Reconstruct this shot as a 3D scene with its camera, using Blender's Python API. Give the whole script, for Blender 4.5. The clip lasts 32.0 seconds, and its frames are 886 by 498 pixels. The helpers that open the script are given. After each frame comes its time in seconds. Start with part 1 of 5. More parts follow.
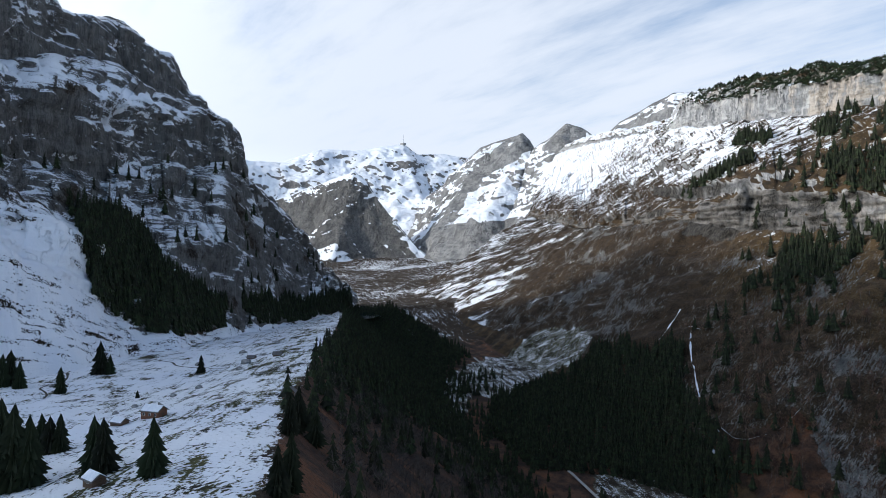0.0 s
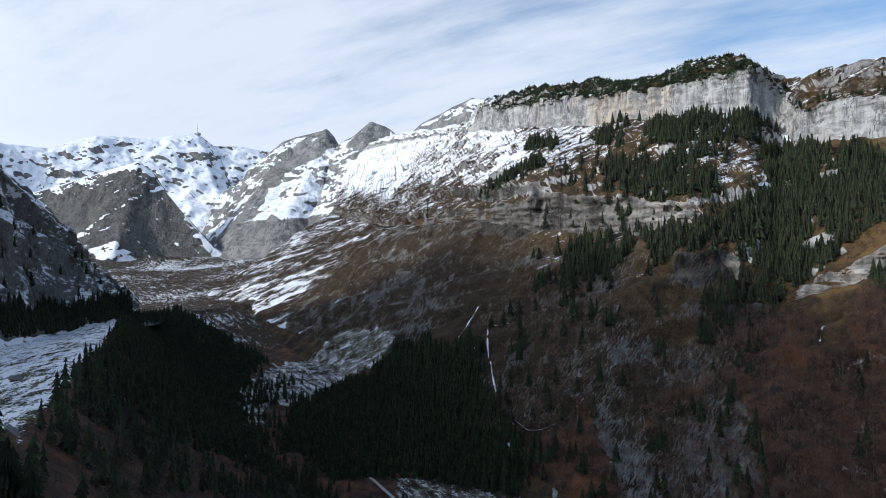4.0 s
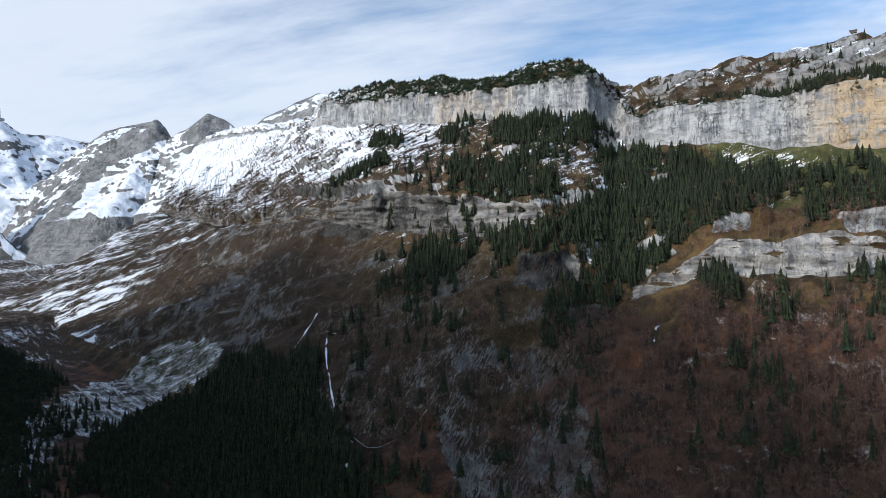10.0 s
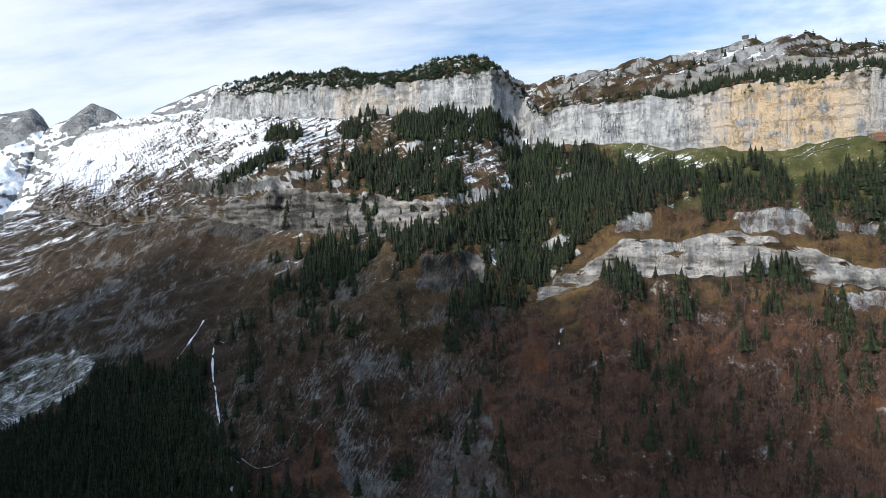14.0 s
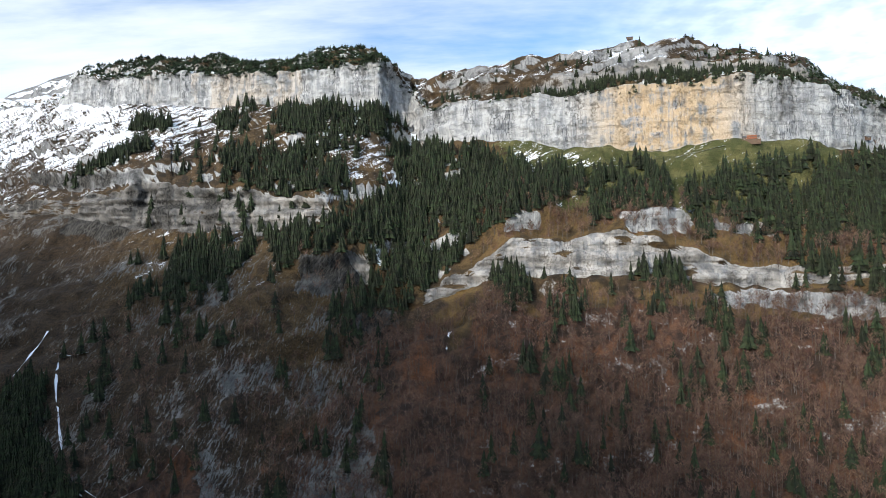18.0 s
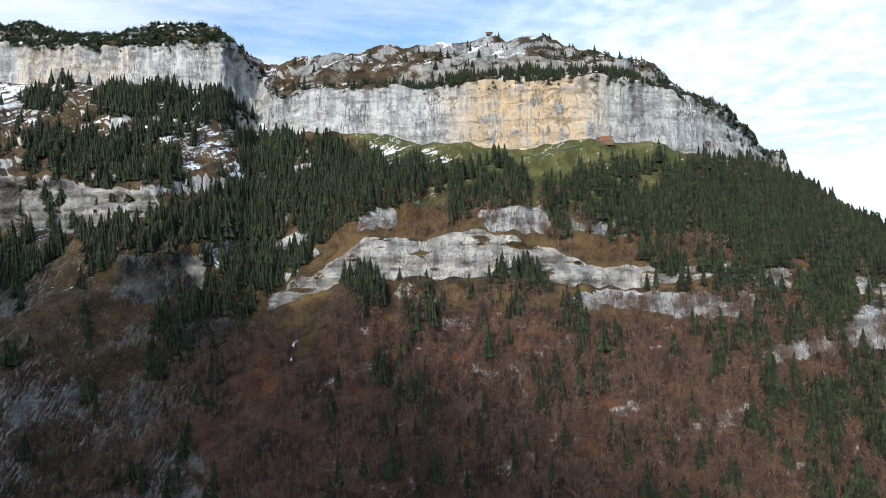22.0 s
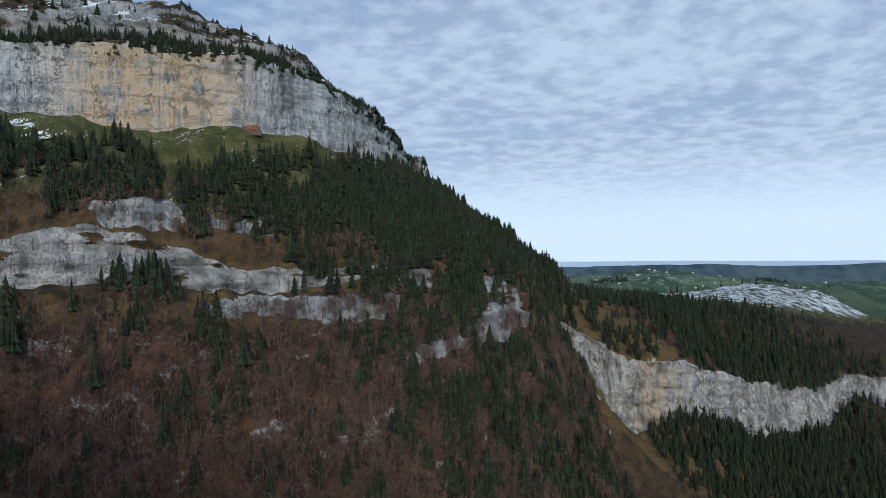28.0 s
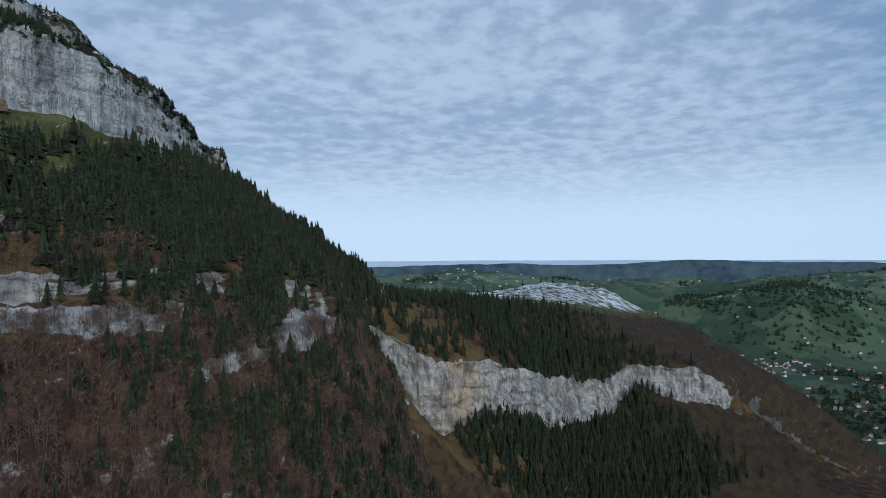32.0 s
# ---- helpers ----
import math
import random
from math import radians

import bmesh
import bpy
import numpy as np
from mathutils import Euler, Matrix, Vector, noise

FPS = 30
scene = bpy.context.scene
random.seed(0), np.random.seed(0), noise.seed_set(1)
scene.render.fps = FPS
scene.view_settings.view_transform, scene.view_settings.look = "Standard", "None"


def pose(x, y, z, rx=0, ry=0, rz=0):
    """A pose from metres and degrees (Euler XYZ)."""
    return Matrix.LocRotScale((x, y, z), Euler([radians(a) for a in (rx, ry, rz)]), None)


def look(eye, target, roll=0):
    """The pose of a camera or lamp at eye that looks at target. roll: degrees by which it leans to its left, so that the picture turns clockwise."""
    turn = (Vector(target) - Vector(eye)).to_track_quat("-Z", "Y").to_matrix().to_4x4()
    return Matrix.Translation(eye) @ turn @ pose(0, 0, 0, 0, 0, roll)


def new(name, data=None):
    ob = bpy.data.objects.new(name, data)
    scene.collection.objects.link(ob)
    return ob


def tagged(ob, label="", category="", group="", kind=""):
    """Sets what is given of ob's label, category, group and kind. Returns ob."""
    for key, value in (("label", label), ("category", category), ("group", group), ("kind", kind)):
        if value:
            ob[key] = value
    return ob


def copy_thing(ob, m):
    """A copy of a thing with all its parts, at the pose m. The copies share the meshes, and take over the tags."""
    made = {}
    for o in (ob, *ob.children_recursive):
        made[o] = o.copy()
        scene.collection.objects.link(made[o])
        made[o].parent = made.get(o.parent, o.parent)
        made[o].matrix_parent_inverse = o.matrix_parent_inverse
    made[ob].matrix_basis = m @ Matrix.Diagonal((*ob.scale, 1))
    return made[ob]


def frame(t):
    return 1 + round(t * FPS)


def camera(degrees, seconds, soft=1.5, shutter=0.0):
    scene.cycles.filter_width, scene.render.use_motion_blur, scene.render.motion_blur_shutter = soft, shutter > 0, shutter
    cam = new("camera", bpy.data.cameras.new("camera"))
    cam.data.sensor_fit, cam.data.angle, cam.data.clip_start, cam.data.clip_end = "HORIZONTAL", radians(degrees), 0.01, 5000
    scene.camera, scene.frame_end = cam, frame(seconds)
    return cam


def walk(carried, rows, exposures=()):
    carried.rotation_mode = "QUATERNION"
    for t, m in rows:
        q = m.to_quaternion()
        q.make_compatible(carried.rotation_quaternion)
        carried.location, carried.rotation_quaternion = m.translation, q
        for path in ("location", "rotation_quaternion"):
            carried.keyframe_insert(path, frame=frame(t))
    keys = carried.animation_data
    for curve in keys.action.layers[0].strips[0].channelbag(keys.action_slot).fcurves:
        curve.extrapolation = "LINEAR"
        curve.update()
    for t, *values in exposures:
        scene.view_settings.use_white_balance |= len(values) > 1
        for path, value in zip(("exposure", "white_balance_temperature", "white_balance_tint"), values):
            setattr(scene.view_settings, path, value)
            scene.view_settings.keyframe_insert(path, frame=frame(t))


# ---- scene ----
# ---- camera ----
cam = camera(69.01, 32.0, soft=0.55)
# seconds, x, y, z, heading (clockwise from +y), pitch, roll
PATH = [
    (0, -0.0, -0.0, 400.0, -50.63, 0.84, 0.78),
    (0.5, -2.4, 2.9, 400.2, -49.04, 0.85, 0.75),
    (1, -4.8, 6.1, 400.5, -46.54, 0.82, 0.69),
    (1.5, -7.1, 9.5, 400.9, -43.25, 0.81, 0.67),
    (2, -9.5, 12.9, 401.5, -40.39, 0.79, 0.64),
    (2.5, -12.0, 16.2, 402.2, -38.05, 0.78, 0.64),
    (3, -14.1, 19.7, 402.6, -36.21, 0.80, 0.56),
    (3.5, -16.1, 23.8, 402.8, -34.75, 0.81, 0.53),
    (5.5, -23.4, 43.0, 403.7, -30.01, 0.86, 0.42),
    (6, -25.0, 47.9, 403.9, -28.85, 0.86, 0.41),
    (6.5, -26.3, 53.0, 404.2, -27.84, 0.88, 0.38),
    (7, -27.4, 57.9, 404.5, -27.13, 0.90, 0.30),
    (7.5, -28.7, 63.1, 404.6, -26.64, 0.93, 0.35),
    (8, -30.0, 68.5, 404.4, -26.12, 0.95, 0.36),
    (8.5, -31.1, 74.1, 404.3, -25.04, 0.98, 0.33),
    (9, -31.8, 79.4, 404.6, -23.32, 0.98, 0.26),
    (9.5, -32.5, 84.7, 405.0, -21.70, 0.98, 0.21),
    (10, -33.1, 90.0, 405.3, -20.36, 0.99, 0.16),
    (10.5, -33.8, 95.5, 405.6, -19.08, 0.99, 0.09),
    (11, -34.4, 101.1, 405.9, -17.90, 0.99, 0.03),
    (11.5, -35.0, 106.6, 406.1, -16.66, 0.99, 0.01),
    (12, -35.5, 112.0, 406.4, -15.40, 0.99, -0.03),
    (12.5, -35.8, 117.4, 406.6, -14.42, 0.97, -0.10),
    (13, -35.9, 123.1, 406.7, -13.74, 0.98, -0.09),
    (13.5, -35.8, 128.8, 406.8, -13.10, 0.99, -0.11),
    (14, -35.5, 134.4, 407.0, -12.35, 0.99, -0.11),
    (14.5, -35.2, 140.1, 407.2, -11.11, 0.97, -0.15),
    (16.5, -32.8, 163.2, 406.8, -6.12, 1.01, -0.34),
    (17, -31.9, 168.7, 406.8, -5.03, 1.00, -0.34),
    (17.5, -30.8, 174.2, 406.8, -4.05, 1.00, -0.36),
    (18, -29.4, 180.1, 406.9, -3.14, 1.00, -0.37),
    (18.5, -28.0, 186.4, 407.1, -1.97, 0.99, -0.37),
    (19, -26.7, 193.0, 407.4, -0.53, 0.98, -0.37),
    (19.5, -25.5, 199.5, 407.8, 1.09, 0.95, -0.39),
    (20, -23.8, 205.7, 408.1, 2.62, 0.92, -0.44),
    (20.5, -21.8, 212.1, 408.3, 4.01, 0.90, -0.47),
    (21, -19.3, 218.6, 408.2, 5.33, 0.91, -0.50),
    (21.5, -16.8, 224.9, 408.1, 6.90, 0.89, -0.46),
    (22, -14.4, 231.2, 407.9, 8.74, 0.89, -0.50),
    (22.5, -12.0, 237.5, 407.9, 11.43, 0.84, -0.53),
    (23, -9.6, 243.8, 408.2, 14.15, 0.79, -0.60),
    (23.5, -6.8, 250.1, 408.3, 16.61, 0.77, -0.56),
    (24, -3.9, 256.1, 408.1, 18.97, 0.74, -0.53),
    (24.5, -0.9, 261.6, 408.1, 21.81, 0.70, -0.54),
    (25, 2.1, 266.0, 408.1, 24.57, 0.68, -0.58),
    (25.5, 5.3, 269.5, 408.2, 27.44, 0.66, -0.60),
    (27.5, 18.2, 281.3, 409.8, 36.67, 0.55, -0.59),
    (28, 21.8, 284.1, 410.1, 38.40, 0.54, -0.57),
    (28.5, 25.4, 286.9, 410.3, 40.79, 0.52, -0.56),
    (29, 29.4, 289.9, 410.3, 43.10, 0.51, -0.52),
    (29.5, 33.6, 292.9, 410.4, 44.99, 0.52, -0.54),
    (30, 38.2, 295.7, 410.6, 46.31, 0.50, -0.54),
    (30.5, 42.6, 298.4, 411.0, 47.52, 0.47, -0.50),
    (31, 47.2, 300.8, 411.7, 48.84, 0.44, -0.45),
    (31.5, 51.7, 302.6, 412.2, 51.04, 0.40, -0.42),
    (32, 56.1, 304.1, 412.4, 54.73, 0.34, -0.45),
]
EXPOSURES = [(0.0, -0.27, 5950, 10), (8.0, -0.4, 5800, 10), (14.0, -0.08, 5950, 9), (20.0, 0.10, 6050, 9), (23.0, -0.05, 5900, 8), (25.0, -0.45, 5600, 8), (28.0, -0.97, 5450, 6), (32.0, -1.17, 5250, 5)]
walk(cam, [(t, pose(x, y, z, 90 + p, 0, -h) @ pose(0, 0, 0, 0, 0, r)) for t, x, y, z, h, p, r in PATH], EXPOSURES)

# ---- world and sun ----
SUN_FROM, SUN_UP = -145.5, 21.0          # heading the light comes from, elevation
sun_data = bpy.data.lights.new("sun", "SUN")
sun_data.energy, sun_data.angle, sun_data.color = 3.6, radians(4.0), (1.0, 0.92, 0.80)
sun = new("sun", sun_data)
sun_dir = Vector((math.sin(radians(SUN_FROM)) * math.cos(radians(SUN_UP)), math.cos(radians(SUN_FROM)) * math.cos(radians(SUN_UP)), math.sin(radians(SUN_UP))))
sun.matrix_world = look((0, 0, 1500), Vector((0, 0, 1500)) - sun_dir)


class Nodes:
    """Short hand for node trees: each call adds a node, links its inputs and gives back an output."""

    def __init__(self, tree):
        self.tree = tree
        tree.nodes.clear()

    def add(self, kind, out=0, props=(), **inputs):
        node = self.tree.nodes.new(kind)
        p = dict(props)
        if "operation" in p:
            node.operation = p["operation"]
        if "use_clamp" in p:
            node.use_clamp = p["use_clamp"]
        if "interpolation_type" in p:
            node.interpolation_type = p["interpolation_type"]
        if "data_type" in p:
            node.data_type = p["data_type"]
        if "attribute_name" in p:
            node.attribute_name = p["attribute_name"]
        for key, value in inputs.items():
            socket = node.inputs[int(key[1:])] if key[0] == "i" and key[1:].isdigit() else node.inputs[key.replace("_", " ")]
            if isinstance(value, bpy.types.NodeSocket):
                self.tree.links.new(value, socket)
            else:
                socket.default_value = value
        return node.outputs[out] if len(node.outputs) else node

    def math(self, op, a, b=0.0, c=0.0, clamp=False):
        return self.add("ShaderNodeMath", props={"operation": op, "use_clamp": clamp}, i0=a, i1=b, i2=c)

    def vec(self, op, a, b=(0, 0, 0)):
        return self.add("ShaderNodeVectorMath", props={"operation": op}, i0=a, i1=b)

    def noise(self, vector, scale, detail=4.0, rough=0.55, out=0):
        return self.add("ShaderNodeTexNoise", out, Vector=vector, Scale=scale, Detail=detail, Roughness=rough)

    def step(self, x, lo, hi, a=0.0, b=1.0):
        return self.add("ShaderNodeMapRange", props={"interpolation_type": "SMOOTHSTEP"}, i0=x, i1=lo, i2=hi, i3=a, i4=b)

    def mix(self, f, a, b):
        if isinstance(a, tuple):
            a = (*a[:3], 1)
        if isinstance(b, tuple):
            b = (*b[:3], 1)
        return self.add("ShaderNodeMix", 2, props={"data_type": "RGBA"}, i0=f, i6=a, i7=b)

    def attr(self, name):
        return self.add("ShaderNodeAttribute", 2, props={"attribute_name": name})

    def bump(self, height, strength, distance):
        return self.add("ShaderNodeBump", Height=height, Strength=strength, Distance=distance)

    def finish(self, colour, rough, normal=None, spec=0.3, metal=0.0):
        args = dict(Base_Color=colour, Roughness=rough, Metallic=metal, Specular_IOR_Level=spec)
        if normal is not None:
            args["Normal"] = normal
        shader = self.add("ShaderNodeBsdfPrincipled", **args)
        self.add("ShaderNodeOutputMaterial", Surface=shader)


world = bpy.data.worlds.new("world")
scene.world = world
world.use_nodes = True
N = Nodes(world.node_tree)
sky_node = N.tree.nodes.new("ShaderNodeTexSky")
sky_node.sky_type, sky_node.sun_disc = "NISHITA", False
sky_node.sun_elevation, sky_node.sun_rotation, sky_node.dust_density = radians(SUN_UP), radians(SUN_FROM), 0.6
sky = sky_node.outputs[0]
way = N.add("ShaderNodeTexCoord", 0)
sep = N.tree.nodes.new("ShaderNodeSeparateXYZ")
N.tree.links.new(way, sep.inputs[0])
lift = N.math("ADD", N.math("MAXIMUM", sep.outputs[2], 0.0), 0.13)
deck = N.add("ShaderNodeCombineXYZ", X=N.math("DIVIDE", sep.outputs[0], lift), Y=N.math("DIVIDE", sep.outputs[1], lift), Z=0.0)
east = N.add("ShaderNodeVectorMath", 1, props={"operation": "DOT_PRODUCT"}, i0=way, i1=(0.8, 0.6, 0.0))
west = N.add("ShaderNodeVectorMath", 1, props={"operation": "DOT_PRODUCT"}, i0=way, i1=(-0.9, 0.3, 0.0))
puffs = N.noise(deck, 8.5, 3.0, 0.55)                      # altocumulus cells
streaks = N.noise(N.vec("MULTIPLY", deck, (0.8, 2.2, 1)), 1.2, 6.0, 0.6)  # cirrus veil
broad = N.noise(deck, 1.1, 2.0, 0.5)
veil = N.step(N.math("SUBTRACT", N.math("ADD", N.math("MULTIPLY", streaks, 0.8), N.math("MULTIPLY", west, 0.32)), N.math("MULTIPLY", sep.outputs[2], 0.45)), 0.13, 0.60)
away = N.step(east, 0.60, 0.94)                           # the cell deck lies over the lowland
cells = N.math("MULTIPLY", away, N.step(N.math("ADD", N.math("MULTIPLY", puffs, 0.75), N.math("MULTIPLY", broad, 0.45)), 0.46, 0.74))
clear_sky = N.vec("MULTIPLY", sky, (0.11, 0.11, 0.11))
low = N.step(sep.outputs[2], 0.175, 0.03)
c1 = N.mix(N.math("MULTIPLY", veil, 0.95), N.vec("MULTIPLY", clear_sky, (1.36, 1.74, 2.0)), (1.22, 1.26, 1.32))
c2 = N.mix(N.math("MULTIPLY", away, N.step(broad, 0.25, 0.6, 0.78, 0.95)), c1, (0.98, 1.07, 1.26))
c3 = N.mix(N.math("MULTIPLY", cells, 0.72), c2, (1.50, 1.60, 1.76))
c4 = N.mix(N.math("MULTIPLY", low, 0.92), c3, N.mix(away, (1.66, 1.80, 1.94), (1.82, 1.97, 2.08)))
toward_sun = N.add("ShaderNodeVectorMath", 1, props={"operation": "DOT_PRODUCT"}, i0=way, i1=tuple(sun_dir))
glow = N.math("MULTIPLY", N.math("POWER", N.math("MAXIMUM", toward_sun, 0.0), 2.5), 2.2)   # thin cloud, bright round the sun; unseen, added to fill the shade
c5 = N.vec("ADD", c4, N.add("ShaderNodeCombineXYZ", X=glow, Y=N.math("MULTIPLY", glow, 0.98), Z=N.math("MULTIPLY", glow, 0.94)))
N.add("ShaderNodeOutputWorld", Surface=N.add("ShaderNodeBackground", Color=c5, Strength=0.85))


# ---- noise on arrays ----
def hash3(i, j, k, seed):
    h = (i * 374761393 + j * 668265263 + k * 2147483647 + seed * 1274126177) & 0xFFFFFFFF
    h = ((h ^ (h >> 13)) * 1274126177) & 0xFFFFFFFF
    return ((h ^ (h >> 16)) & 0xFFFFFF) / float(0xFFFFFF)


def vnoise(p, seed=0):
    """Value noise, 0 to 1, for an array of points."""
    base = np.floor(p)
    f = p - base
    f = f * f * (3 - 2 * f)
    i, j, k = (base[..., n].astype(np.int64) for n in range(3))
    out = 0
    for a in (0, 1):
        for b in (0, 1):
            for c in (0, 1):
                w = (f[..., 0] if a else 1 - f[..., 0]) * (f[..., 1] if b else 1 - f[..., 1]) * (f[..., 2] if c else 1 - f[..., 2])
                out = out + w * hash3(i + a, j + b, k + c, seed)
    return out


TWIST = np.array(Euler((0.6, 0.45, 0.9)).to_matrix())


def fbm(p, size, octaves=4, seed=0, gain=0.5):
    """Fractal noise about 0, with its largest forms of that size in metres."""
    q, amp, total, norm = np.asarray(p, float) @ TWIST / size, 1.0, 0.0, 0.0
    for n in range(octaves):
        total, norm = total + amp * (vnoise(q, seed + 7 * n) - 0.5) * 2, norm + amp
        q, amp = q @ TWIST * 2.03 + 11.3, amp * gain
    return total / norm


def ridged(p, size, octaves=4, seed=0):
    """Sharp-crested noise, 0 to 1."""
    q, amp, total, norm = np.asarray(p, float) @ TWIST / size, 1.0, 0.0, 0.0
    for n in range(octaves):
        total, norm = total + amp * (1 - np.abs(vnoise(q, seed + 5 * n) * 2 - 1)), norm + amp
        q, amp = q @ TWIST * 2.1 + 3.7, amp * 0.5
    return total / norm


def smooth(x, lo, hi):
    t = np.clip((x - lo) / (hi - lo), 0, 1)
    return t * t * (3 - 2 * t)


# ---- meshes from arrays ----
def mesh_of(name, verts, tris, materials, index=None, shade_smooth=False, layers=()):
    me = bpy.data.meshes.new(name)
    verts, tris = np.asarray(verts, np.float32), np.asarray(tris, np.int32)
    me.vertices.add(len(verts))
    me.vertices.foreach_set("co", verts.ravel())
    me.loops.add(tris.size)
    me.loops.foreach_set("vertex_index", tris.ravel())
    me.polygons.add(len(tris))
    me.polygons.foreach_set("loop_start", np.arange(0, tris.size, tris.shape[1], dtype=np.int32))
    if index is not None:
        me.polygons.foreach_set("material_index", np.asarray(index, np.int32))
    me.polygons.foreach_set("use_smooth", np.full(len(tris), shade_smooth))
    for m in materials:
        me.materials.append(m)
    for key, values in dict(layers).items():
        me.attributes.new(key, "FLOAT", "POINT").data.foreach_set("value", np.asarray(values, np.float32).ravel())
    me.update(calc_edges=True)
    return me


def part(name, bm, material, parent, label=""):
    """Links a bmesh as one mesh object under a thing or a part."""
    me = bpy.data.meshes.new(name)
    bm.to_mesh(me)
    bm.free()
    me.materials.append(material)
    ob = new(name, me)
    ob.parent = parent
    return tagged(ob, label)


def box(sx, sy, sz, x=0, y=0, z=0, bm=None, bevel=0.0):
    bm = bm or bmesh.new()
    made = bmesh.ops.create_cube(bm, size=1, matrix=Matrix.Translation((x, y, z)) @ Matrix.Diagonal((sx, sy, sz, 1)))
    if bevel:
        edges = {e for v in made["verts"] for e in v.link_edges}
        bmesh.ops.bevel(bm, geom=list(edges), offset=bevel, segments=1, affect="EDGES")
    return bm


def grid_tris(nu, nv):
    a = (np.arange(nu - 1)[:, None] * nv + np.arange(nv - 1)[None]).ravel()
    return np.stack([a, a + nv, a + nv + 1, a + 1], 1)


# ---- materials ----
def material(name):
    m = bpy.data.materials.new(name)
    m.use_nodes = True
    return m, Nodes(m.node_tree)


def land_material(name="alpine_land", fall=(-0.52, 0.02, 1.0), fine=0.12, speck=0.65, size=1.0, gain=1.5, patchy=0.5):
    """Limestone, brown winter grass, leaf litter, green turf and snow, mixed by the cover layers of the mesh."""
    m, n = material(name)
    pos = n.add("ShaderNodeNewGeometry", 0)
    pos = n.vec("MULTIPLY", pos, (1 / size, 1 / size, 1 / size))
    grain, blotch, big = n.noise(pos, 0.55, 5, 0.6), n.noise(pos, 0.06, 5, 0.6), n.noise(pos, 0.012, 3)
    streak = n.noise(n.vec("MULTIPLY", pos, (1, 1, 0.07)), 0.16, 4, 0.6)
    fine_streak = n.noise(n.vec("MULTIPLY", pos, (1, 1, 0.10)), 0.55, 3, 0.6)
    beds = n.noise(n.vec("MULTIPLY", pos, (0.12, 0.12, 1)), 0.35, 4, 0.6)
    cell = n.tree.nodes.new("ShaderNodeTexVoronoi")
    cell.feature = "DISTANCE_TO_EDGE"
    n.tree.links.new(n.vec("ADD", n.vec("MULTIPLY", pos, (1, 1, 0.20)), n.vec("MULTIPLY", n.noise(pos, 0.10, 4, 0.65, 1), (30.0, 30.0, 30.0))), cell.inputs["Vector"])
    cell.inputs["Scale"].default_value = 0.035
    crack = n.step(cell.outputs["Distance"], 0.0, 0.022, 1.0, 0.0)
    rock = n.mix(n.step(n.math("ADD", n.math("MULTIPLY", blotch, 0.4), n.math("MULTIPLY", streak, 0.6)), 0.40, 0.58), (0.33, 0.325, 0.32), (0.58, 0.56, 0.525))
    rock = n.mix(n.step(beds, 0.58, 0.64, 0, 0.45), rock, (0.17, 0.168, 0.165))
    run = n.math("MULTIPLY", n.step(n.noise(n.vec("MULTIPLY", pos, (1, 1, 0.3)), 0.03, 3, 0.6), 0.46, 0.62), n.step(fine_streak, 0.50, 0.60))
    rock = n.mix(n.math("MULTIPLY", run, 0.8), rock, (0.10, 0.10, 0.108))
    rock = n.mix(n.math("MULTIPLY", crack, n.step(blotch, 0.46, 0.62, 0.0, 0.7)), rock, (0.10, 0.098, 0.095))
    warm = n.math("MULTIPLY", n.attr("ochre"), n.step(n.math("ADD", n.math("MULTIPLY", streak, 0.5), n.math("MULTIPLY", blotch, 0.6)), 0.40, 0.60))
    rock = n.mix(n.math("MULTIPLY", warm, 0.75), rock, (0.62, 0.43, 0.235))
    # tilted slabs: fine ribs that run down to the west
    lean = n.add("ShaderNodeCombineXYZ", X=n.add("ShaderNodeVectorMath", 1, props={"operation": "DOT_PRODUCT"}, i0=pos, i1=(0.12, 0.0, 0.20)), Y=n.add("ShaderNodeVectorMath", 1, props={"operation": "DOT_PRODUCT"}, i0=pos, i1=(0.80, 0.25, -0.46)), Z=0.0)
    slab = n.noise(n.vec("ADD", lean, n.vec("MULTIPLY", n.noise(pos, 0.05, 4, 0.65, 1), (2.5, 11.0, 0.0))), 0.55, 5, 0.7)
    # dark layer: stained or bedded rock, and shade put into rock and grass colours
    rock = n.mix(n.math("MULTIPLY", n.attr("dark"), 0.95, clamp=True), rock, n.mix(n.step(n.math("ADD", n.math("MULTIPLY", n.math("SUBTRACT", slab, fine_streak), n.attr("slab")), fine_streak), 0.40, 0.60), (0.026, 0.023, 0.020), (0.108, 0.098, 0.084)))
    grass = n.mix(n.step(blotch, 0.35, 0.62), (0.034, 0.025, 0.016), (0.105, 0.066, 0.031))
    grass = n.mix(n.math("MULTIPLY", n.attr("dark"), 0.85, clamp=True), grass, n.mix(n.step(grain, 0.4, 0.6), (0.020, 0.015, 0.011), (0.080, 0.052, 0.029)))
    grass = n.mix(n.math("MULTIPLY", n.attr("gold"), n.step(blotch, 0.35, 0.55, 0.3, 0.9)), grass, n.mix(grain, (0.16, 0.095, 0.030), (0.26, 0.165, 0.060)))
    litter = n.mix(n.step(blotch, 0.38, 0.66), (0.046, 0.029, 0.020), (0.150, 0.075, 0.043))
    litter = n.mix(n.step(n.noise(n.vec("MULTIPLY", pos, (1, 1, 0.35)), 0.03, 4, 0.6), 0.54, 0.66, 0, 0.6), litter, (0.25, 0.100, 0.040))
    litter = n.mix(n.step(grain, 0.52, 0.68, 0, 0.7), litter, (0.03, 0.022, 0.018))
    turf = n.mix(n.step(blotch, 0.4, 0.62), (0.078, 0.082, 0.026), (0.155, 0.140, 0.052))
